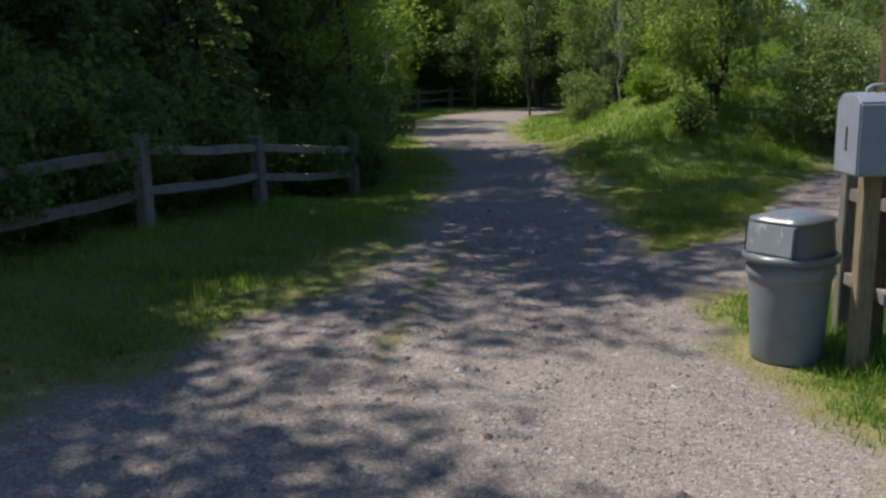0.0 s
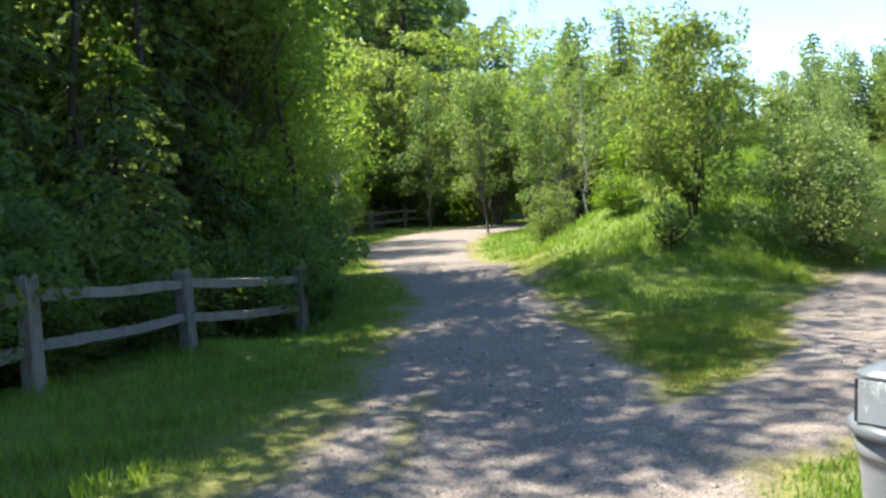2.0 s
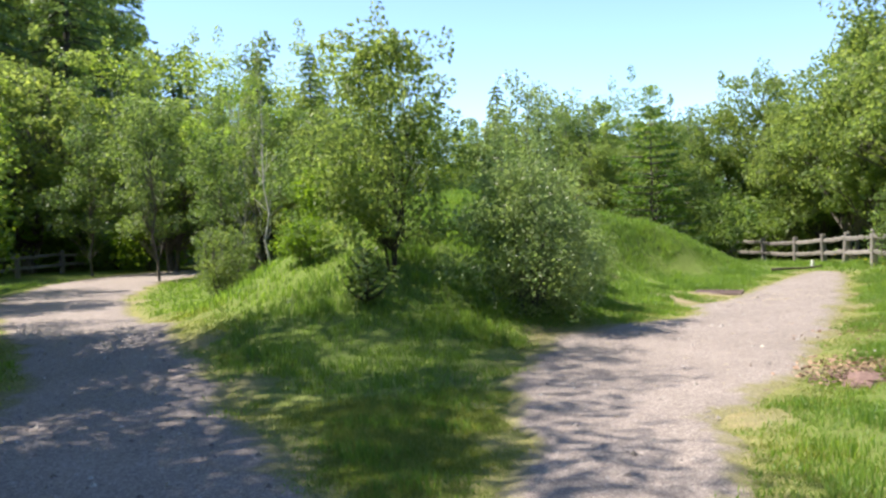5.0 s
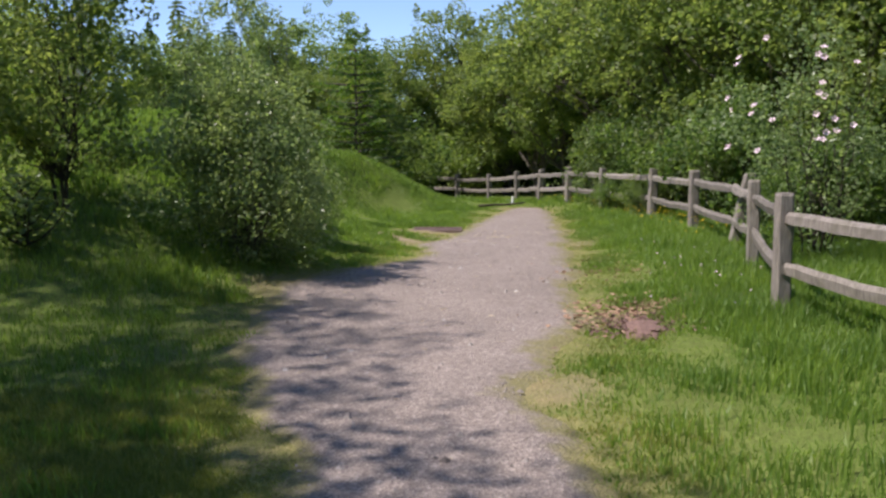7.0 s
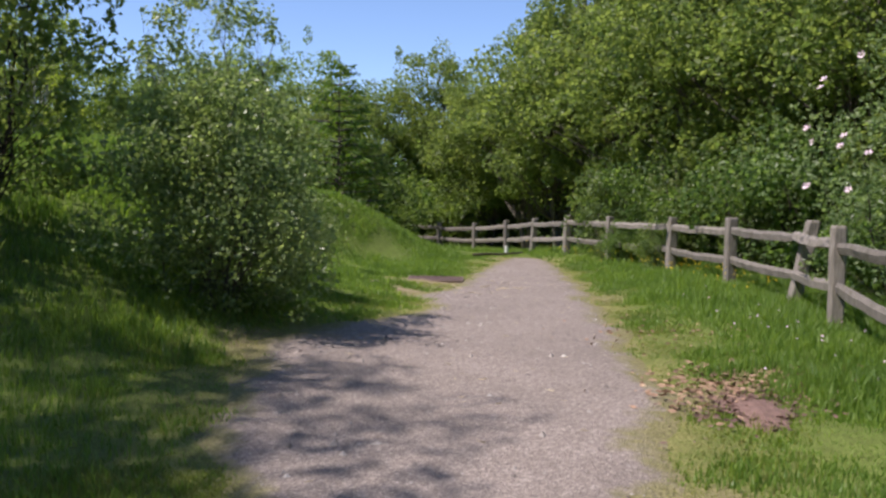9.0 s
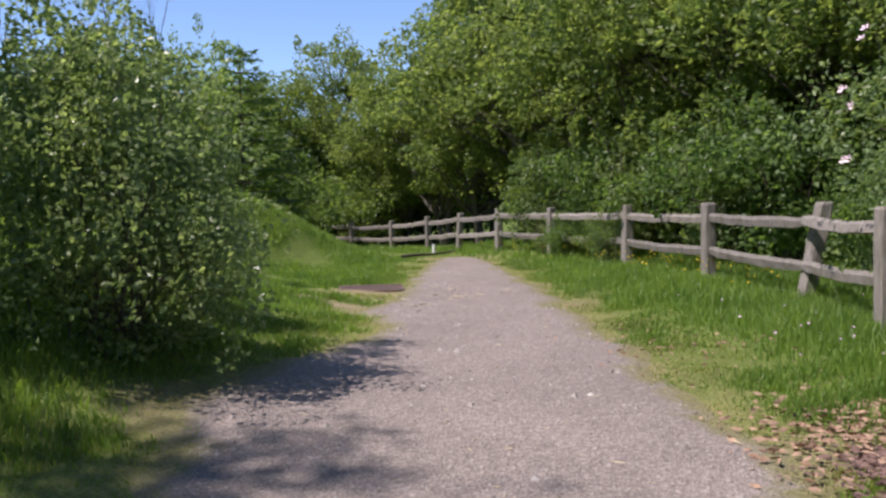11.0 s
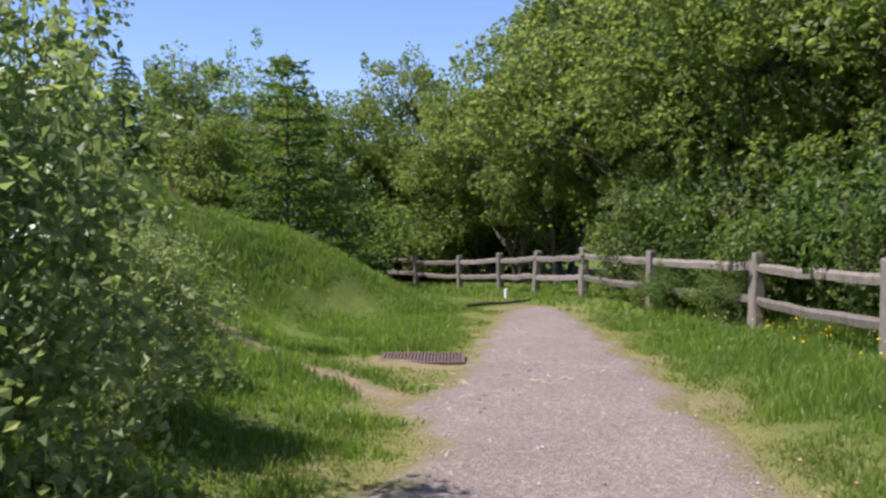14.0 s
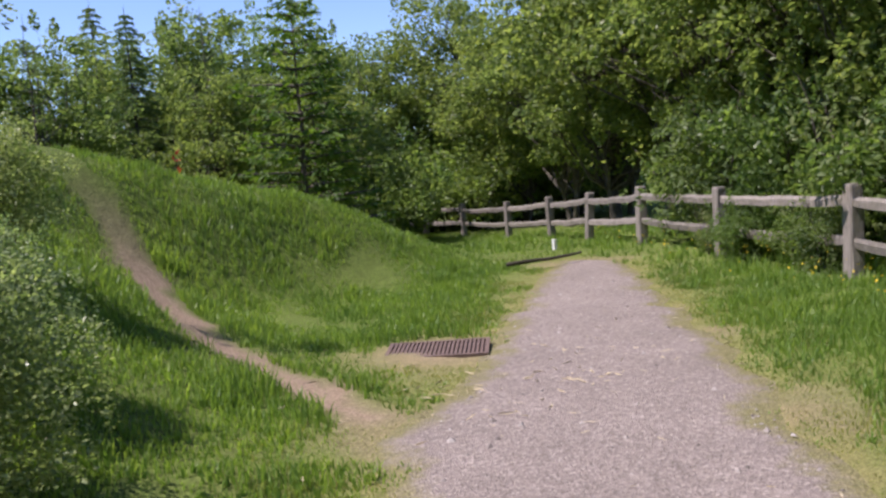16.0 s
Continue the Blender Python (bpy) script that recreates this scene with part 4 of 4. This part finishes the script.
kiosk = plant("notice_kiosk", "brown stained wooden kiosk frame with a plank roof", "kiosk")
WOOD_BROWN = weathered_wood("brown_stained_wood", (0.06, 0.035, 0.025), (0.16, 0.09, 0.06))
for dx, dy in ((0.0, 0.0), (1.2, 1.0)):
    o = part("post", square_post(bmesh.new(), 0, 0, -0.3, 2.68, 0.1), kiosk, "", WOOD_BROWN)
    o.matrix_basis = Matrix.Translation((dx, dy, 0))
bm = box(bmesh.new(), -0.06, 1.7, -0.3, 0.3, 2.68, 2.74, 0.01)
o = part("roof", bm, kiosk, "", WOOD_BROWN)
o.matrix_basis = Matrix.Rotation(math.atan2(1.0, 1.2), 4, "Z")
kiosk.matrix_basis = Matrix.Translation((3.08, 1.82, 0))

disp = plant("bag_dispenser", "grey metal bag dispenser box fixed to a wooden post", "dispenser")
bm = bmesh.new()
prof = ((0, 0), (0.3, 0), (0.3, 0.40), (0.24, 0.45), (0.06, 0.45), (0.0, 0.40))
fr = [bm.verts.new((0.0, y, z)) for y, z in prof]
bk = [bm.verts.new((0.32, y, z)) for y, z in prof]
bm.faces.new(fr[::-1])
bm.faces.new(bk)
for k in range(6):
    bm.faces.new((fr[k], fr[(k + 1) % 6], bk[(k + 1) % 6], bk[k]))
bmesh.ops.bevel(bm, geom=list(bm.edges), offset=0.01, segments=2, affect="EDGES")
body = part("body", bm, disp, "", BOX_GREY)
# the slot is a solid bar, its inner shade given by colour
bm = box(bmesh.new(), -0.004, 0.02, 0.125, 0.17, 0.12, 0.28, 0.014)
part("slot", bm, body, "dark bar painting the shade inside the vertical slot", GAP_SHADE)
bm = bmesh.new()
v, f = tubes([(np.array([(0.1, 0.15, 0.44), (0.1, 0.15, 0.475), (0.13, 0.15, 0.49), (0.19, 0.15, 0.49), (0.22, 0.15, 0.475), (0.22, 0.15, 0.44)]), np.full(6, 0.011))], 8)
part("hasp", fast_mesh("hasp", v, f, BOX_GREY, True), disp)
part("padlock", box(bmesh.new(), 0.14, 0.18, 0.13, 0.165, 0.45, 0.485, 0.006), disp, "brass padlock", BRASS)
disp.matrix_basis = Matrix.Translation((2.68, 1.3, 1.25))

# ---- drain grate, stub, stick ----
drain = plant("drain_grate", "rusty iron drain grate set in dry soil beside the path", "drain")
bm = bmesh.new()
for x0, x1, y0, y1 in ((-0.5, 0.5, -0.3, -0.26), (-0.5, 0.5, 0.26, 0.3), (-0.5, -0.46, -0.26, 0.26), (0.46, 0.5, -0.26, 0.26)):
    box(bm, x0, x1, y0, y1, -0.05, 0.04)
part("frame", bm, drain, "", IRON)
bm = box(bmesh.new(), -0.46, 0.46, -0.26, 0.26, -0.05, 0.012)
part("pit", bm, drain, "", plain("silted_pit", (0.1, 0.078, 0.062), 0.95, vary=0.4, scale=20))
bar = None
for k in range(22):
    if bar is None:
        bm = box(bmesh.new(), -0.012, 0.012, -0.26, 0.26, 0.012, 0.038)
        bar = part("bar", bm, drain, "", IRON)
        o = bar
    else:
        o = new("bar", bar.data)
        o.parent = drain
    o.matrix_basis = Matrix.Translation((-0.43 + k * 0.041, 0, 0))
drain.matrix_basis = Matrix.Translation((13.25, 15.72, float(ground_z(13.25, 15.72)) + 0.0)) @ Matrix.Rotation(radians(-48), 4, "Z") @ Matrix.Rotation(radians(4), 4, "X") @ Matrix.Diagonal((0.95, 0.85, 1, 1))
stub = plant("marker_stub", "short white painted marker stub in the grass by the fence", "marker")
part("stub", square_post(bmesh.new(), 0, 0, -0.1, 0.22, 0.07), stub, "", plain("white_paint", (0.7, 0.7, 0.68), 0.6))
stub.matrix_basis = Matrix.Translation((20.3, 20.2, float(ground_z(20.3, 20.2))))
rng = np.random.default_rng(3)
v, f = tubes([(bend(rng, (0, 0, 0.05), (1.3, 0.2, 0.1), 6, 0.02), np.linspace(0.036, 0.02, 6))], 7)
log = plant("fallen_branch", "dark fallen branch lying in the grass at the path's end", "branch")
part("branch", fast_mesh("branch", v, f, BARK_DARK, True), log)
log.matrix_basis = Matrix.Translation((17.6, 18.9, float(ground_z(17.6, 18.9)) + 0.08)) @ Matrix.Rotation(radians(-30), 4, "Z")

# ---- grass, gravel, flowers, litter ----
def scatter(rng, count, x0, x1, y0, y1):
    return rng.uniform(x0, x1, count), rng.uniform(y0, y1, count)


def blades(rng, x, y, tall, wide, lean=0.35):
    """Three pointed blades in a tuft at each point."""
    k = len(x) * 3
    px = np.repeat(x, 3) + rng.normal(0, 0.03, k)
    py = np.repeat(y, 3) + rng.normal(0, 0.03, k)
    hgt = np.repeat(tall, 3) * rng.uniform(0.55, 1.2, k)
    w = np.repeat(wide, 3) * rng.uniform(0.7, 1.3, k)
    z = ground_z(px, py) - 0.02
    a = rng.uniform(0, 6.283, k)
    b = rng.uniform(0, 6.283, k)
    out = hgt * rng.uniform(0.1, 1.0, k) * lean * 1.6
    base = np.stack([px, py, z], 1)
    side = np.stack([np.cos(b), np.sin(b), np.zeros(k)], 1) * w[:, None]
    way = np.stack([np.cos(a), np.sin(a), np.zeros(k)], 1)
    mid = base + way * (out * 0.3)[:, None] + np.array([0, 0, 1]) * (hgt * 0.6)[:, None]
    tip = base + way * out[:, None] + np.array([0, 0, 1]) * hgt[:, None]
    v = np.stack([base - side, base + side, mid + side * 0.7, mid - side * 0.7, tip], 1).reshape(-1, 3)
    i = np.arange(k)[:, None] * 5
    f = np.concatenate([i + [0, 1, 2], i + [0, 2, 3], i + [3, 2, 4]], 1).reshape(-1, 3)
    return v, f


def grass_field(name, seed, count, area, tall, wide, mat, label, keep):
    rng = np.random.default_rng(seed)
    x, y = scatter(rng, count, *area)
    d = depth_in_paths(x, y)
    trail = away([((a + c) / 2, (b + e) / 2) for (a, b), (c, e) in zip(TRAIL_LEFT, TRAIL_RIGHT)], x, y)
    ok = keep(x, y, d, rng) & (trail > 0.2 + 0.1 * rng.random(count)) & (np.hypot(x - 13.25, y - 15.72) > 0.62) & (np.hypot(x - 2.6, y - 1.95) > 0.25)
    x0, x1, y0, y1 = area
    rim = np.minimum(np.minimum(x - x0, x1 - x), np.minimum(y - y0, y1 - y)) / min(2.0, (x1 - x0) * 0.2)
    ok &= rng.random(count) < rim
    ok &= (mat is GRASS_DRY) | (mat is GRASS_SHORT) | (worn(x, y) < 0.4 + 0.3 * rng.random(count)) | (d < -0.55)
    x, y, d = x[ok], y[ok], d[ok]
    grow = 0.45 + 0.55 * smooth(-0.05, -0.9, d)
    v, f = blades(rng, x, y, tall(x, y) * grow, np.full(len(x), wide))
    return tagged(new(name, fast_mesh(name, v, f, mat)), label, "grass", kind="stuff")


def tallness(x, y):
    return 0.09 + 0.13 * smooth(1.5, 3.2, fence_side(x, y)) + 0.02 * smooth(0.3, 0.9, ground_z(x, y)) + 0.05 * np.sin(x * 1.7 + 1.3 * np.sin(y * 1.1)) * np.sin(y * 1.5) + 0.11 * np.clip(np.sin(x * 3.1 + 1.7 * np.sin(y * 2.3)) * np.sin(y * 3.7 + 1.1 * np.sin(x * 1.9)), 0, 1) ** 2


edge_grass = lambda x, y, d, r: d < 0.26 * np.sin(x * 4.3 + 2.0 * np.sin(y * 2.9)) * np.sin(y * 5.1 + 1.4 * np.sin(x * 3.3)) - 0.04 - 0.35 * r.random(len(x)) ** 2
grass_field("grass", 31, 110000, (-7.5, 11.0, -6.0, 15.0), tallness, 0.006, GRASS_LEAF, "lush green meadow grass along the path", edge_grass)
grass_field("grass", 32, 90000, (5.0, 19.0, 5.5, 22.5), tallness, 0.0065, GRASS_LEAF, "lush green grass on the mound and verge", edge_grass)
grass_field("grass", 33, 46000, (-8.0, 28.0, 12.0, 36.0), lambda x, y: tallness(x, y) * 1.1, 0.012, GRASS_LEAF, "green meadow grass farther off", edge_grass)
grass_field("dry_grass", 34, 42000, (-3.5, 19.5, -2.0, 19.5), lambda x, y: 0.05 + 0.04 * np.abs(np.sin(x * 3 + y)), 0.004, GRASS_DRY, "short yellow dry grass at the gravel's edge",
            lambda x, y, d, r: (d < 0.18 * r.random(len(x))) & (d > -0.7 * r.random(len(x))))
grass_field("verge_grass", 39, 260000, (-3.6, 19.5, -3.5, 19.5), lambda x, y: 0.055 + 0.035 * np.abs(np.sin(x * 2.1 + 1.3 * y)), 0.0045, GRASS_SHORT, "short trodden green and yellow grass along the gravel's edge",
            lambda x, y, d, r: (d < 0.6 * r.random(len(x)) ** 1.8 - 0.08) & (d > -0.25 - 0.8 * r.random(len(x))))
grass_field("fork_grass", 40, 60000, (2.3, 5.6, 4.8, 9.4), lambda x, y: 0.05 + 0.03 * np.abs(np.sin(x * 2.7 + 1.9 * y)), 0.0045, GRASS_SHORT, "short yellow green grass where the paths fork",
            lambda x, y, d, r: d < 0.15 * r.random(len(x)))
grass_field("path_weeds", 35, 26000, (-1.2, 5.0, 1.2, 7.0), lambda x, y: 0.05 + 0 * x, 0.004, GRASS_LEAF, "thin green weeds growing in the gravel",
            lambda x, y, d, r: (d > 0) & ((np.hypot((x - 3.3) / 0.9, (y - 5.0) / 0.7) < r.random(len(x)) * 1.2)))

grass_field("path_weeds", 38, 15000, (-0.6, 1.2, 1.4, 6.8), lambda x, y: 0.065 + 0 * x, 0.005, GRASS_LEAF, "strip of low yellow green weeds along the middle of the path",
            lambda x, y, d, r: np.abs(x - 0.04 - (y - 2.73) * 0.125 - 0.06 * np.sin(y * 4)) < 0.3 * r.random(len(x)) * smooth(1.4, 2.3, y) * smooth(6.8, 5.8, y))
grass_field("grass", 36, 9000, (2.3, 4.6, -1.5, 3.2), lambda x, y: 0.17 + 0.07 * np.sin(x * 5 + y * 3), 0.005, GRASS_LEAF, "tall tufted grass round the trash can and posts", edge_grass)
grass_field("grass", 37, 26000, (6.0, 17.0, 4.0, 13.0), lambda x, y: 0.2 + 0.08 * np.sin(x * 2.3) * np.sin(y * 2.9), 0.006, GRASS_LEAF, "tall grass along the rail fence", lambda x, y, d, r: (d < -0.9 - 0.9 * r.random(len(x))) & (fence_side(x, y) > 1.0))
rng = np.random.default_rng(41)


def stones(count, area, size):
    x, y = scatter(rng, count, *area)
    ok = depth_in_paths(x, y) > 0.05 + 0.3 * rng.random(count) ** 2
    x, y = x[ok], y[ok]
    k = len(x)
    s = size * rng.uniform(0.5, 1.6, k) ** 1.3
    shape = np.array([(1, 0, 0), (0.2, 0.9, 0), (-0.9, 0.3, 0), (-0.3, -0.9, 0), (0.1, 0.1, 0.7)])
    a = rng.uniform(0, 6.283, k)
    co, si = np.cos(a)[:, None], np.sin(a)[:, None]
    j = shape[None] * rng.uniform(0.7, 1.3, (k, 5, 3)) * s[:, None, None]
    v = np.stack([x[:, None] + j[..., 0] * co - j[..., 1] * si, y[:, None] + j[..., 0] * si + j[..., 1] * co, ground_z(x, y)[:, None] + 0.02 + j[..., 2]], -1).reshape(-1, 3)
    i = np.arange(k)[:, None] * 5
    f = np.concatenate([i + [0, 1, 4], i + [1, 2, 4], i + [2, 3, 4], i + [3, 0, 4]], 1).reshape(-1, 3)
    return v, f


for area, count, size in (((-2.5, 2.4, -2.0, 7.0), 16000, 0.0075), ((3, 14, 4, 16), 34000, 0.0085), ((10, 19, 10, 19), 9000, 0.011), ((-2.5, 19, -2, 19), 9000, 0.019), ((3, 12, 4, 14), 600, 0.028)):
    v, f = stones(count, area, size)
    tagged(new("loose_gravel", fast_mesh("loose_gravel", v, f, STONE)), "loose grey and white stones on the path", "gravel", kind="stuff")


def litter(name, count, cx, cy, sx, sy, length, slim, mat, label, inside_path=False):
    x, y = rng.normal(cx, sx, count), rng.normal(cy, sy, count)
    if inside_path:
        ok = depth_in_paths(x, y) > 0
        x, y = x[ok], y[ok]
    at = np.stack([x, y, ground_z(x, y) + rng.uniform(0.025, 0.05, len(x))], 1)
    ax = rng.normal(size=(len(x), 3)) * [1, 1, 0.12]
    v, f = leaf_quads(rng, at, length, slim, unit(ax), 0.05, 0.03)
    tagged(new(name, fast_mesh(name, v, f, mat)), label, "litter", kind="stuff")


litter("wood_chips", 420, 8.4, 7.68, 0.36, 0.22, 0.06, 0.4, CHIP_RED, "dark bark chips scattered on the verge")
litter("wood_chips", 700, 9.1, 8.05, 0.5, 0.3, 0.07, 0.4, CHIP, "pale wood chips scattered on the verge")
litter("wood_chips", 160, 11.0, 9.8, 0.9, 0.5, 0.06, 0.35, CHIP, "pale wood chips scattered on the verge")
litter("dry_straw", 260, 9.5, 11.0, 3.4, 2.6, 0.09, 0.1, STRAW, "bits of dry straw on the gravel", True)
litter("dry_straw", 120, 12.6, 14.2, 1.0, 0.6, 0.12, 0.1, STRAW, "bits of dry straw on the gravel")
bm = bmesh.new()
bmesh.ops.create_grid(bm, x_segments=14, y_segments=10, size=0.5)
for v in bm.verts:
    r = math.hypot(v.co.x, v.co.y) * 2
    w = 1 + 0.35 * noise.noise(v.co * 5)
    v.co.x *= 0.95 * w
    v.co.y *= 0.4 * w
    v.co.z = 0.05 * max(0, 1 - r * r * 0.8) - 0.02 * r + 0.018 * noise.noise(v.co * 9)
mulch = part("mulch_patch", bm, None, "", CHIP_RED)
tagged(mulch, "patch of reddish brown bark mulch on the verge", "mulch", kind="stuff")
mulch.matrix_basis = Matrix.Translation((8.35, 7.62, float(ground_z(8.35, 7.62)) + 0.02)) @ Matrix.Rotation(radians(40), 4, "Z")


def flowers(name, count, cx, cy, sx, sy, turn, up, mat, label):
    u, w = rng.normal(0, sx, count), rng.normal(0, sy, count)
    x, y = cx + u * math.cos(turn) - w * math.sin(turn), cy + u * math.sin(turn) + w * math.cos(turn)
    ok = depth_in_paths(x, y) < -0.2
    x, y = x[ok], y[ok]
    at = np.stack([x, y, ground_z(x, y) + up * rng.uniform(0.7, 1.25, len(x))], 1)
    at = np.repeat(at, 3, 0)
    v, f = leaf_quads(rng, at, 0.026, 0.9, unit(rng.normal(size=(len(at), 3)) * [1, 1, 0.3]), 0.2, -0.1)
    tagged(new(name, fast_mesh(name, v, f, mat)), label, "flowers", kind="stuff")


flowers("buttercups", 130, 15.6, 11.9, 1.5, 0.35, 0.86, 0.3, PETAL_YELLOW, "yellow buttercups in the tall grass by the fence")
flowers("buttercups", 60, 19.0, 16.6, 2.6, 0.4, 0.95, 0.28, PETAL_YELLOW, "yellow buttercups in the tall grass by the fence")
flowers("daisies", 26, 11.2, 8.9, 1.6, 0.5, 0.7, 0.22, PETAL_WHITE, "small white flowers in the grass")
